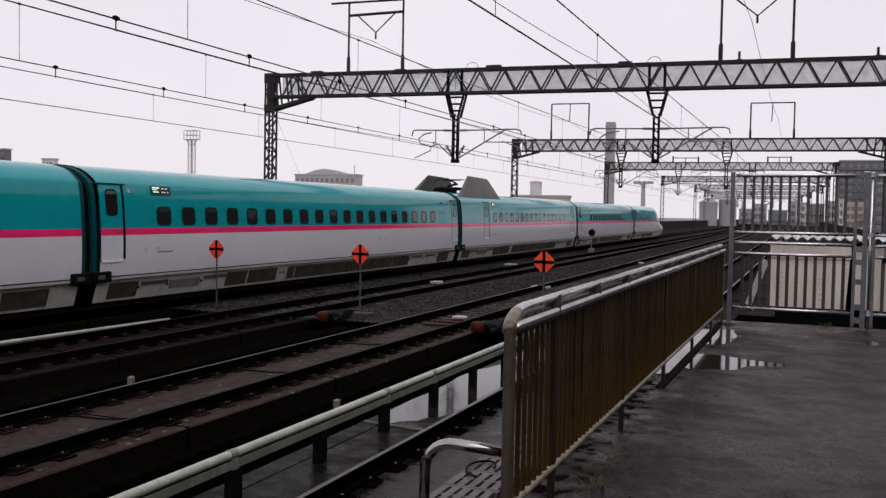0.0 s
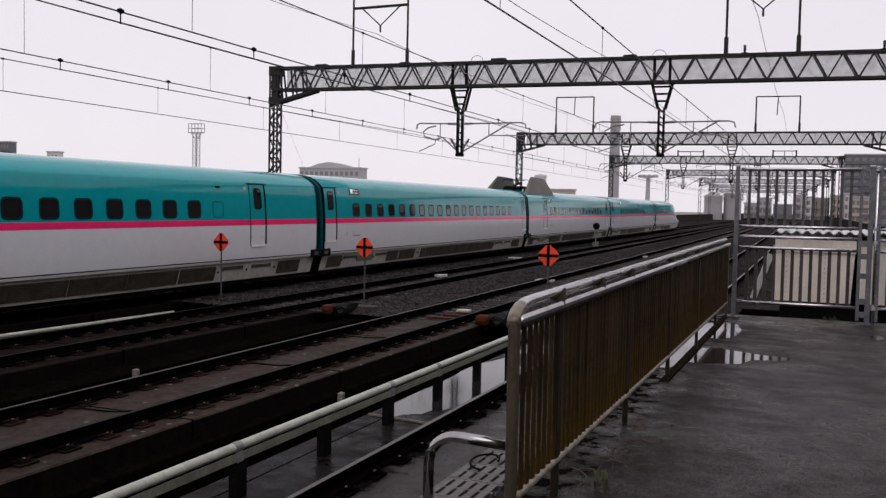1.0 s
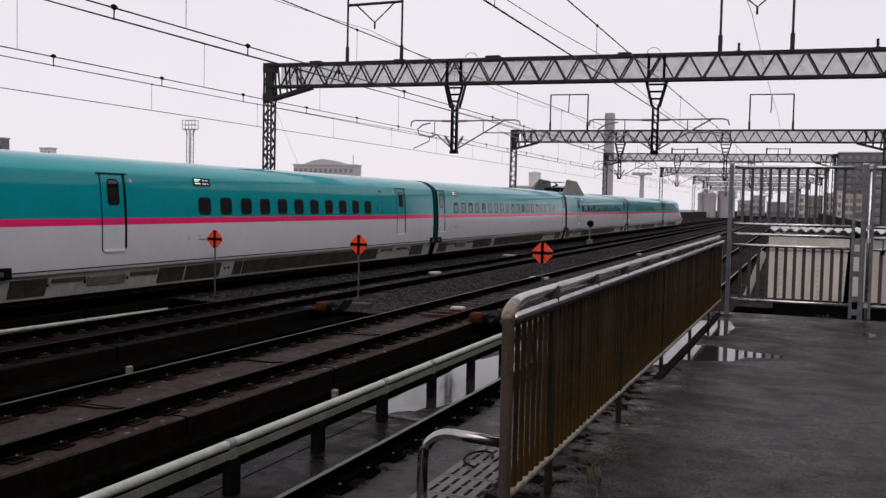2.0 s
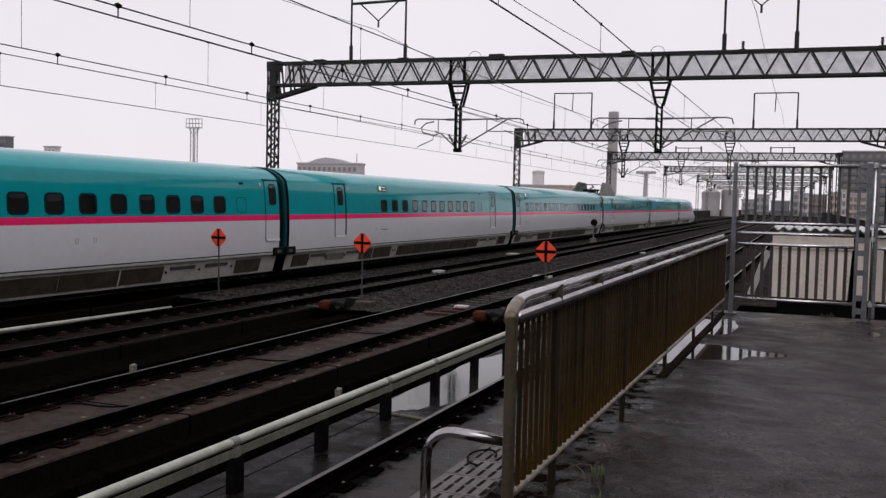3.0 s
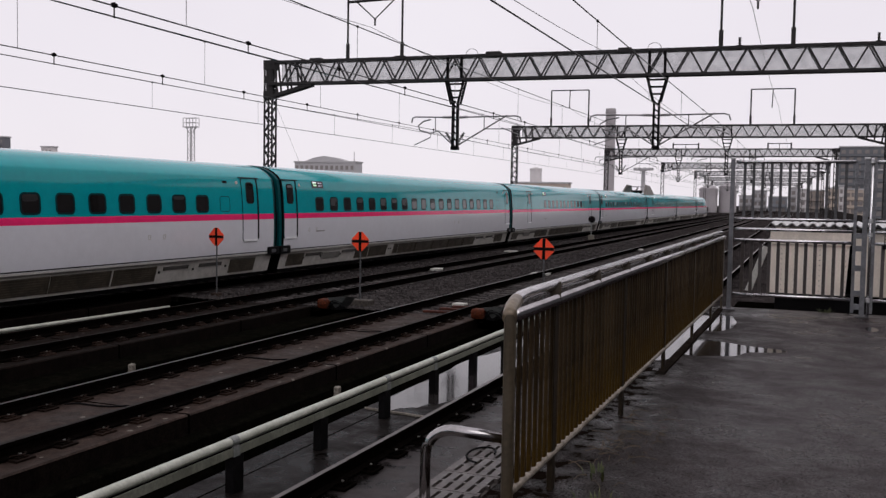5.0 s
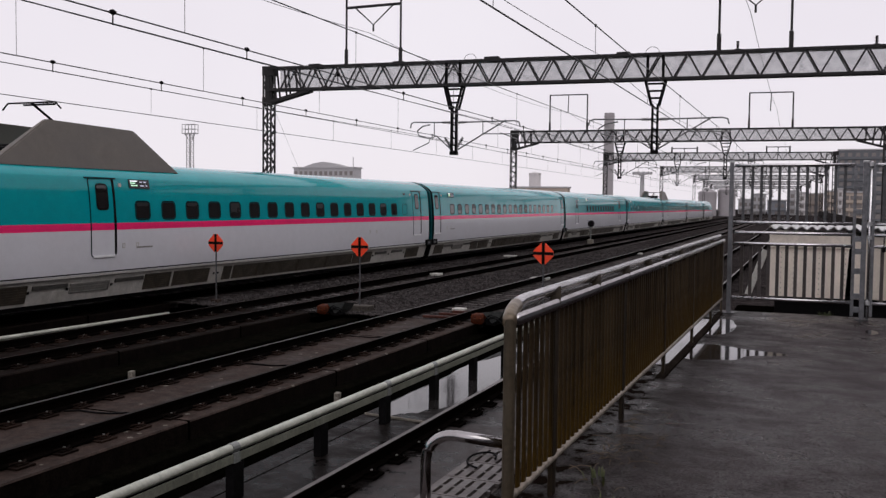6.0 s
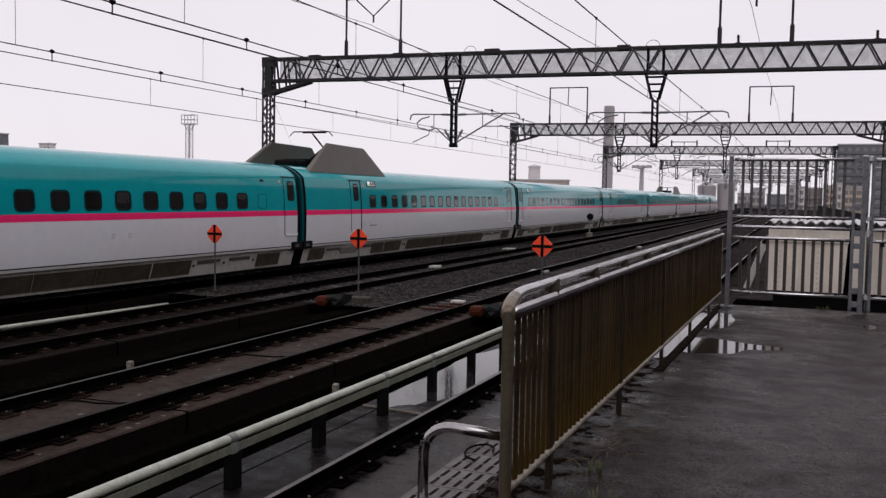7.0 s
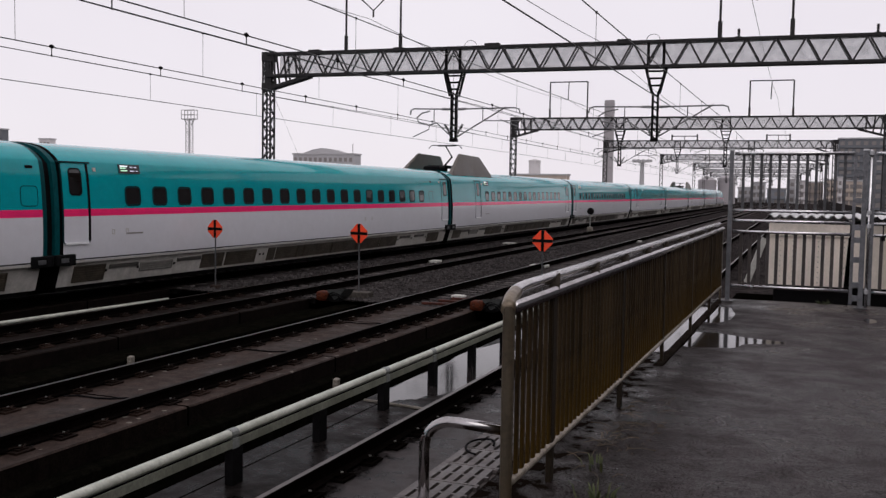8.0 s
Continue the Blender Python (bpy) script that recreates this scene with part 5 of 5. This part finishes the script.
gantry(200.0, -24.0, 0.5, 9.2, 8.2, ((-17.6, (-2.1, 2.9)), (-9.2, (-2.7, 2.9))), (), False)
gantry(245.0, -27.0, -2.0, 9.2, 8.2, ((-19.0, (-2.1,)), (-10.6, (-2.7,))), (), False)
gantry(300.0, -31.0, -5.0, 9.2, 8.2, ((-22.0, (-2.1,)), (-13.6, (-2.7,))), (), False)


def overhead_line(c, contact, carrier, lower, hang, label):
    """The carrier and the wire below it with its droppers; lower: a second wire clipped close under that one; hang: where a dropper stands."""
    w = thing("overhead_wire", pose(0, 0, 0), label, "overhead wire", "overhead wires of the tracks")
    ys = [-40 + 5 * i for i in range(72)]

    def sag(y):
        return carrier + 0.10 * (2 * abs((y % 40.0) / 40.0 - 0.5)) ** 2
    part("contact_wire", tubed([(at(c, y), y, contact) for y in ys], 0.011, 6), WIRE, w)
    part("carrier_wire", tubed([(at(c, y), y, sag(y)) for y in ys], 0.011, 6), WIRE, w)
    if lower:
        part("second_wire", tubed([(at(c, y), y, lower) for y in ys], 0.009, 6), WIRE, w)
    for i in range(-8, 22):
        y = hang + 5.45 * i
        part("dropper", tubed([(at(c, y), y, contact), (at(c, y), y, sag(y))], 0.005, 5), WIRE, w)
        b = bmesh.new()
        bmesh.ops.create_icosphere(b, subdivisions=1, radius=0.035, matrix=pose(at(c, y), y, sag(y)) @ Matrix.Diagonal((0.7, 1.4, 0.9, 1)))
        part("wire_clip", b, BLACK, w)
    for i in range(-8, 38) if lower else ():
        y = hang - 1.5 + 3.1 * i
        b = bmesh.new()
        bmesh.ops.create_icosphere(b, subdivisions=1, radius=0.047, matrix=pose(at(c, y), y, contact + 0.01) @ Matrix.Diagonal((0.7, 1.6, 0.9, 1)))
        tube(b, [(at(c, y), y, contact), (at(c, y), y, lower - 0.02)], 0.010, 5)
        part("wire_clip", b, BLACK, w)


overhead_line(T4, 5.09, 5.83, None, 16.2, "thin dark wires above the train's track")
overhead_line(T3, 5.20, 6.19, 5.04, 18.05, "thin dark wires above an empty track")
overhead_line(T2, 5.11, 6.06, 4.97, 11.3, "thin dark wires above the slab track")
overhead_line(T1, 4.97, 5.74, None, 15.9, "thin dark wires above the track beside the platform")


def feeder(x, z, label):
    w = thing("feeder_wire", pose(0, 0, 0), label, "feeder wire", "feeder wires on the gantries")
    part("wire", tube(bmesh.new(), [(at(x, y), y, z + 0.5 * (2 * abs((y % 40) / 40 - 0.5)) ** 2) for y in range(-40, 245, 4)], 0.012, 6), WIRE, w)


feeder(-19.8, 10.2, "thin feeder wire hung from the gantry hoops")
feeder(-2.6, 10.1, "thin feeder wire hung from the gantry hoops")
feeder(-8.65, 8.6, "thin earth wire strung from beam to beam")


# ---- the platform fence ----
def platform_fence():
    x, y0, y1 = -1.17, 3.66, 12.95
    f = thing("platform_fence", pose(0, 0, 0), "brown picket fence with a stainless handrail along the platform", "fence")
    y = y0 + 0.05
    sl = bmesh.new()
    arc = [(0.0100 * math.sin(a), -0.025 * math.cos(a)) for a in (math.pi * (i + 0.5) / 4 for i in range(8))]
    low, high = ([sl.verts.new((px, py, z)) for px, py in arc] for z in (1.43, 2.19))
    for i in range(8):
        sl.faces.new((low[i], low[(i + 1) % 8], high[(i + 1) % 8], high[i]))
    sl.faces.new(low[::-1])
    sl.faces.new(high)
    bmesh.ops.recalc_face_normals(sl, faces=sl.faces)
    slat = mesh_of("slat", sl)
    while y < y1:
        p = part("slat", slat, BROWN, f)
        p.matrix_basis = pose(x, y, 0)
        y += 0.088
    for y in (y0, 4.36, 6.10, 7.90, 9.80, 11.6, y1):
        bm = tubed([(x, y, 1.25), (x, y, 2.19)], 0.026, 14) if y == y0 else boxed(x - 0.013, x + 0.013, y - 0.03, y + 0.03, 1.25, 2.19, 0.003)
        part("post", bm, POST_BROWN if 4 < y < 12.8 else END_POST, f)
    part("bottom_rail", tubed([(x + 0.004, y0, 1.431), (x + 0.004, y1, 1.431)], 0.0165, 10), FENCE_FOOT, f, "pale worn bottom rail", smooth=True)
    part("top_rail", tubed([(x + 0.012, y0 + 0.03, 2.182), (x + 0.012, y1, 2.209)], 0.026, 12), STAINLESS, f, "stainless tube", smooth=True)
    part("handrail", tubed([(x - 0.02, y0 + 0.09, 2.212), (x - 0.03, y0 + 0.19, 2.232), (x - 0.035, y0 + 0.26, 2.237), (x - 0.038, y0 + 0.36, 2.239), (x - 0.038, y1, 2.268)], 0.029, 14), STAINLESS, f, "bright stainless handrail with a bent end", smooth=True)
    part("end_sleeve", tubed([(x, y0 - 0.012, 2.172), (x - 0.008, y0 + 0.02, 2.192), (x - 0.020, y0 + 0.09, 2.214), (x - 0.028, y0 + 0.17, 2.230)], 0.0305, 14), SLEEVE, f, "tan worn sleeve at the handrail's end", smooth=True)
    for y in (4.40, 5.30, 6.20, 7.10, 8.0, 8.9, 9.8, 10.7, 11.6):
        part("bracket", beamed((x + 0.012, y - 0.07, 2.18), (x - 0.03, y + 0.10, 2.245), 0.05, 0.034), BRACKET, f, "worn brown bracket")


platform_fence()


def end_rail():
    x, y = -1.17, 3.73
    e = thing("end_rail", pose(0, 0, 0), "bent stainless tube rail closing the fence end", "rail")
    pts = [(x - 0.02, y, 1.646), (-1.43, y, 1.656)]
    pts += [(-1.442 - 0.13 * math.sin(a), y, 1.526 + 0.13 * math.cos(a)) for a in (math.pi / 2 * i / 12 for i in range(1, 13))]
    pts += [(-1.572, y, 1.262)]
    part("bent_tube", tubed(pts, 0.024, 14), STAINLESS, e, smooth=True)
    part("foot_plate", boxed(-1.625, -1.515, y - 0.05, y + 0.05, 1.262, 1.27), STAINLESS, e)


end_rail()


# ---- the gate at the platform's end ----
def gate_panel(xa, xb, y, label, ends=2):
    g = thing("gate", pose(0, 0, 0), label, "gate", "steel gates at the platform end")
    for z in (3.215, 2.465, 2.33, 2.185, 1.465):
        part("cross_bar", tubed([(xa, y, z), (xb, y, z)], 0.021, 10), BRIGHT_STEEL, g, "pale galvanised bar", smooth=True)
    for x in (xb + 0.01, xa - 0.01)[:ends]:
        part("frame_upright", boxed(x - 0.019, x + 0.019, y - 0.019, y + 0.019, 1.30, 3.235, 0.004), GATE_POST, g)
    n = round((xb - xa) / 0.108)
    for i in range(1, n):
        x = xa + (xb - xa) * i / n
        part("upper_bar", boxed(x - 0.018, x + 0.018, y + 0.02, y + 0.045, 2.48, 3.20), POST_STEEL, g)
        part("lower_bar", boxed(x - 0.021, x + 0.021, y + 0.02, y + 0.045, 1.48, 2.18), GATE_BAR, g)
    return g


def gates():
    y = 12.85
    hung = gate_panel(-1.03, 0.422, y, "galvanised steel gate with brown upright bars", 1)
    for z in (2.96, 2.62, 2.28, 2.12, 1.87, 1.55, 1.38):
        part("hinge", boxed(0.448, 0.522, y - 0.02, y + 0.02, z - 0.035, z + 0.035, 0.004), GATE_POST, hung, "dull steel hinge")
    gate_panel(0.66, 2.6, y, "galvanised steel side panel with brown upright bars")
    for x, w, lab in ((-1.068, 0.027, "slim galvanised gate post by the fence"), (0.548, 0.030, "galvanised gate post carrying the hinges"),
                      (2.65, 0.045, "galvanised end post of the gate")):
        p = thing("gate_post", pose(x, y, 1.25), lab, "post", "gate posts")
        part("upright", boxed(-w, w, -w, w, 0, 1.995, 0.006), GATE_POST, p)
        part("foot_plate", boxed(-w - 0.05, w + 0.05, -w - 0.05, w + 0.05, 0, 0.015), POST_STEEL, p)
        part("cap", boxed(-w - 0.006, w + 0.006, -w - 0.006, w + 0.006, 1.99, 2.02, 0.008), PALE_STEEL, p)
    p = thing("gate_post", pose(0.612, y - 0.01, 1.25), "slim round galvanised pole beside the gate post", "post", "gate posts")
    part("upright", tubed([(0, 0, 0), (0, 0, 2.01)], 0.019, 12), BRIGHT_STEEL, p, smooth=True)
    for z in (0.22, 1.05, 1.22, 1.97):
        part("clamp", tubed([(0, 0, z - 0.025), (0, 0, z + 0.025)], 0.030, 10), PALE_STEEL, p)
    c = thing("gate_chain", pose(0.78, y - 0.03, 2.32), "dark chain and padlock hanging on the gate", "chain")
    b = bmesh.new()
    for i in range(7):
        tube(b, [(0.008 * (i % 2), 0.004 * (-1) ** i, -0.022 * i), (-0.006, 0, -0.022 * i - 0.026)], 0.006, 6)
    part("links", b, BLACK, c)
    part("padlock", boxed(-0.022, 0.022, -0.012, 0.012, -0.20, -0.15, 0.006), BLACK, c)


gates()


# ---- behind the gate ----
def cream_shed():
    s = thing("cream_shed", pose(0, 0, 0), "low cream panelled shed with a corrugated roof behind the gate", "shed")
    b = bmesh.new()
    front = [(-0.68, 1.27), (0.42, 1.27), (0.475, 2.24), (-0.68, 2.24)]
    q = [[b.verts.new((x, y, z)) for x, z in front] for y in (15.5, 18.4)]
    b.faces.new(q[0])
    b.faces.new(q[1][::-1])
    for i in range(4):
        b.faces.new((q[0][i], q[1][i], q[1][(i + 1) % 4], q[0][(i + 1) % 4]))
    bmesh.ops.recalc_face_normals(b, faces=b.faces)
    part("wall", b, CREAM, s, "cream panelled wall with a slanting end")
    part("side_wall", boxed(0.535, 3.6, 15.52, 18.4, 1.27, 2.24, 0.01), CREAM, s)
    # the shade in the gap is a black block
    part("recess", boxed(0.40, 0.55, 16.2, 18.2, 0.75, 2.24), BLACK, s, "black block put in for the dark gap between the walls")
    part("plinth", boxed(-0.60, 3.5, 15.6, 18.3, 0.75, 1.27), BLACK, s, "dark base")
    part("fascia", boxed(-0.69, 0.478, 15.465, 15.497, 2.045, 2.245), CREAM, s)
    for i in range(6):
        x = -0.565 + i * 0.185
        part("rib", boxed(x - 0.006, x + 0.006, 15.49, 15.50, 1.27, 2.04), CREAM, s)
        for k in range(9):
            part("rivet", boxed(x + 0.045, x + 0.057, 15.488, 15.50, 1.32 + 0.08 * k, 1.332 + 0.08 * k), LOUVRE, s)
    b = bmesh.new()
    for zo in (0.0, 0.018):
        row = [[b.verts.new((-0.72 + 0.0152 * i, y, 2.335 + 0.024 * math.sin(i * 0.63) + zo)) for i in range(290)] for y in (15.40, 18.6)]
        for i in range(289):
            b.faces.new((row[0][i], row[0][i + 1], row[1][i + 1], row[1][i]))
    part("corrugated_roof", b, SHEET, s, "pale corrugated roof sheet", smooth=True)
    part("leaning_board", beamed((-0.98, 15.2, 1.30), (-0.74, 15.3, 2.0), 0.03, 0.09), MARK, s, "white slanting edge board")
    k = thing("walkway", pose(0, 0, 0), "dark low walkway below the gate", "walkway", kind="structure")
    part("deck_plate", boxed(-1.4, 4.5, 13.2, 19.0, -0.6, 0.75), SLAB_SIDE, k)


cream_shed()


# ---- weeds and straw along the fence foot ----
def weeds():
    rng = random.Random(5)
    for x, y, n, h in ((-0.88, 4.12, 46, 0.07), (-0.99, 4.65, 12, 0.05), (0.12, 13.08, 24, 0.06), (-0.82, 3.9, 16, 0.05)):
        b = bmesh.new()
        for _ in range(n):
            a, r, l = rng.random() * 6.28, rng.random() * 0.11, h * rng.uniform(0.5, 1.2)
            px, py = r * math.cos(a), r * math.sin(a)
            dx, dy, w = 0.6 * l * math.cos(a), 0.6 * l * math.sin(a), 0.005
            q = Vector((-dy, dx, 0)).normalized() * w
            p0, p1, p2 = Vector((px, py, 0)), Vector((px + dx * 0.4, py + dy * 0.4, l * 0.75)), Vector((px + dx, py + dy, l))
            v = [b.verts.new(p) for p in (p0 - q, p0 + q, p1 + q, p1 - q, p2)]
            b.faces.new((v[0], v[1], v[2], v[3]))
            b.faces.new((v[3], v[2], v[4]))
        w = part("weed_tuft", b, WEED)
        w.matrix_basis = pose(x, y, 1.252)
        tagged(w, "small green and yellow weed tuft in the platform edge", "weed", "weeds on the platform", "stuff")
    b = bmesh.new()
    for _ in range(70):
        x, y = -1.10 + rng.random() ** 2 * 0.30, rng.choice((rng.uniform(4.5, 6.4), rng.uniform(5.0, 5.9)))
        a, l = rng.uniform(0, 6.28), rng.choice((0.05, 0.07, 0.10, 0.15)) * rng.uniform(0.6, 1.1)
        p = Vector((x, y, 1.254 + rng.random() * 0.01))
        q = p + Vector((l * math.cos(a), l * math.sin(a), rng.uniform(-0.001, 0.02)))
        m = (p + q) / 2 + Vector((0, 0, 0.012))
        tube(b, [p, m, q], 0.002, 4)
    tagged(part("dry_grass", b, STRAW), "dry straw and grass litter at the fence foot", "dry grass", kind="stuff")


weeds()


def loose_cable():
    """A black cable end lying in a loop on the edge tiles."""
    pts = [(-1.70 + 0.10 * math.cos(a) + 0.02 * a, 4.72 + 0.16 * math.sin(a), 1.272) for a in (0.3 + 0.35 * i for i in range(13))]
    c = part("loose_cable", tubed(pts, 0.006, 6), BLACK)
    tagged(c, "thin black cable lying in a loop on the tiles", "cable")


loose_cable()


# ---- the distance ----
def block(name, x0, x1, y0, y1, z1, wall, rows, cols, label, roof=None, z0=-9.0, inset=0.55):
    h = thing(name, pose((x0 + x1) / 2, y0, z0), label, "building", "distant buildings")
    w, d, t = x1 - x0, y1 - y0, z1 - z0
    part("wall", boxed(-w / 2, w / 2, 0, d, 0, t), wall, h)
    part("roof", boxed(-w / 2 - 0.3, w / 2 + 0.3, -0.3, d + 0.3, t, t + 0.5), HAZE_A, h)
    me = mesh_of("window", boxed(-w / cols * inset / 2, w / cols * inset / 2, -0.12, 0.05, 0, 1.5))
    ml = mesh_of("ledge", boxed(-w / 2, w / 2, -0.6, 0, 0, 0.9))
    for r in range(rows):
        z = t - 2.6 - r * 3.0
        if z < 1:
            break
        for c in range(cols):
            o = part("window", me, HAZE_W, h)
            o.matrix_basis = pose(-w / 2 + w * (c + 0.5) / cols, 0, z)
        l = part("ledge", ml, wall, h)
        l.matrix_basis = pose(0, 0, z - 1.1)
    if roof:
        roof(h, w, d, t)
    return h


def domed(h, w, d, t):
    b = bmesh.new()
    v = [[b.verts.new((x * w / 2, y, t + 0.5 + h0)) for x, h0 in ((-0.72, 0.0), (-0.4, 1.35), (-0.08, 1.95), (0.3, 1.3), (0.7, 0.0))] for y in (1, d - 1)]
    for i in range(4):
        b.faces.new((v[0][i], v[0][i + 1], v[1][i + 1], v[1][i]))
    b.faces.new(v[0])
    b.faces.new(v[1][::-1])
    part("sloping_roof", b, HAZE_A, h)
    part("mast", tubed([(w * 0.45, 2, t), (w * 0.45, 2, t + 4)], 0.15), HAZE_A, h)


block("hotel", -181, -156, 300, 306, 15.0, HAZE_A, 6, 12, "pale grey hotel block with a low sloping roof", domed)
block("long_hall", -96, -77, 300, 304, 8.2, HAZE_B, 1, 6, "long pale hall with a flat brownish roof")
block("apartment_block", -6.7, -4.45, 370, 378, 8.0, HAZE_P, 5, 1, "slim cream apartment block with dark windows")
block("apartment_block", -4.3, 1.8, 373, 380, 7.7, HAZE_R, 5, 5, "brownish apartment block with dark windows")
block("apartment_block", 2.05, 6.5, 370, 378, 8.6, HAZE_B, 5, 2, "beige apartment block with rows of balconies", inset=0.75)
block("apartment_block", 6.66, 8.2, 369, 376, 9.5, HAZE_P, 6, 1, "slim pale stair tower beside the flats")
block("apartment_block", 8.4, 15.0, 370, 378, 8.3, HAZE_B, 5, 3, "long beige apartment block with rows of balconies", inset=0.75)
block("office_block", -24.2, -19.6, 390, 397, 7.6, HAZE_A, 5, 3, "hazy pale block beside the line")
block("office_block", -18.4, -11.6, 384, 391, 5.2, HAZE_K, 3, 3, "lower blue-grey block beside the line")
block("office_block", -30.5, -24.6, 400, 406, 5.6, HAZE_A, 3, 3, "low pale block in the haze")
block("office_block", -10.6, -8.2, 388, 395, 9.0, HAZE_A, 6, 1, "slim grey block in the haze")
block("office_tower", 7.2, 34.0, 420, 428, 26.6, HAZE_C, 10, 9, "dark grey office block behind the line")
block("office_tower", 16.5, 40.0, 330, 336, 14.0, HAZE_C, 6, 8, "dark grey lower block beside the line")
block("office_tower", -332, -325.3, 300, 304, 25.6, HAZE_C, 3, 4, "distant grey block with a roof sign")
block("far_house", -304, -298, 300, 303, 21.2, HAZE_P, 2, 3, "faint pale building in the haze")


def upright_tank(name, x, y, r, z0, z1, material, label, cone=0.0):
    b = bmesh.new()
    bmesh.ops.create_cone(b, cap_ends=True, segments=28, radius1=r, radius2=r * 0.98, depth=z1 - z0, matrix=pose(0, 0, (z1 + z0) / 2 - z0))
    t = thing(name, pose(x, y, z0), label, "tank" if "tank" in name else "chimney", "distant tanks and stacks")
    part("shell", b, material, t, smooth=False)
    if cone:
        c = bmesh.new()
        bmesh.ops.create_cone(c, cap_ends=True, segments=28, radius1=r * 1.02, radius2=0.3, depth=cone, matrix=pose(0, 0, z1 - z0 + cone / 2))
        part("cone_roof", c, material, t)
    for k in (0.9, 0.97):
        c = bmesh.new()
        bmesh.ops.create_cone(c, cap_ends=False, segments=28, radius1=r * 1.05, radius2=r * 1.05, depth=0.5, matrix=pose(0, 0, (z1 - z0) * k))
        part("band", c, material, t)


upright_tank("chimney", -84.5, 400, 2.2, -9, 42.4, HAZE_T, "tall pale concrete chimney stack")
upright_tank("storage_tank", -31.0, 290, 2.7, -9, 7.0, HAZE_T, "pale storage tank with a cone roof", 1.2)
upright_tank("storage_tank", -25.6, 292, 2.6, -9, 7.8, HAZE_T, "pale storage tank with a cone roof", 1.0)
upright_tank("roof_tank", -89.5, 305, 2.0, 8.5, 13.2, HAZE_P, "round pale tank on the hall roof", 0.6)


def light_tower(x, y, z1):
    t = thing("floodlight_tower", pose(x, y, -9.0), "slim pale lattice floodlight tower", "light tower")
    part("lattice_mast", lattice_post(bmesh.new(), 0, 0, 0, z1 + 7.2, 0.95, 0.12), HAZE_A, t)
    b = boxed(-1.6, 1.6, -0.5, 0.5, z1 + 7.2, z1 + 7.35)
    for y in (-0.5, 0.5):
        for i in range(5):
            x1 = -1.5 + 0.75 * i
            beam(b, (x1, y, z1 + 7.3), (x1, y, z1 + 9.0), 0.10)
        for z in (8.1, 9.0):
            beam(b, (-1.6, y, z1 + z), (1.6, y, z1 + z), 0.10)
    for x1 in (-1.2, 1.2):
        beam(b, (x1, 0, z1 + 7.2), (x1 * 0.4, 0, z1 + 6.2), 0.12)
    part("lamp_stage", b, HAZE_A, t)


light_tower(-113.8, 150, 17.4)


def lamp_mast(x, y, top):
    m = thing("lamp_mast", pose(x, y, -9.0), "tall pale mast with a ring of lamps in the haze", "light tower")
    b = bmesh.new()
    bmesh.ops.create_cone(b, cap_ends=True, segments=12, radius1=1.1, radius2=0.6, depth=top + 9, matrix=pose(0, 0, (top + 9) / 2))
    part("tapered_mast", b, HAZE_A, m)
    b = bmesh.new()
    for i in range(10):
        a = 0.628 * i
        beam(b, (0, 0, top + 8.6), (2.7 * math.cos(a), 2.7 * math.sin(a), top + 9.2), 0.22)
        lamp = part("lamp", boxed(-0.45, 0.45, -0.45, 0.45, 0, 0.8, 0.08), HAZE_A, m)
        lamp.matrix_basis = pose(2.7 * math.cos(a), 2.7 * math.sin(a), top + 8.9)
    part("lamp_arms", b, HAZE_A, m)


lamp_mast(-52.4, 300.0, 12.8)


motions()
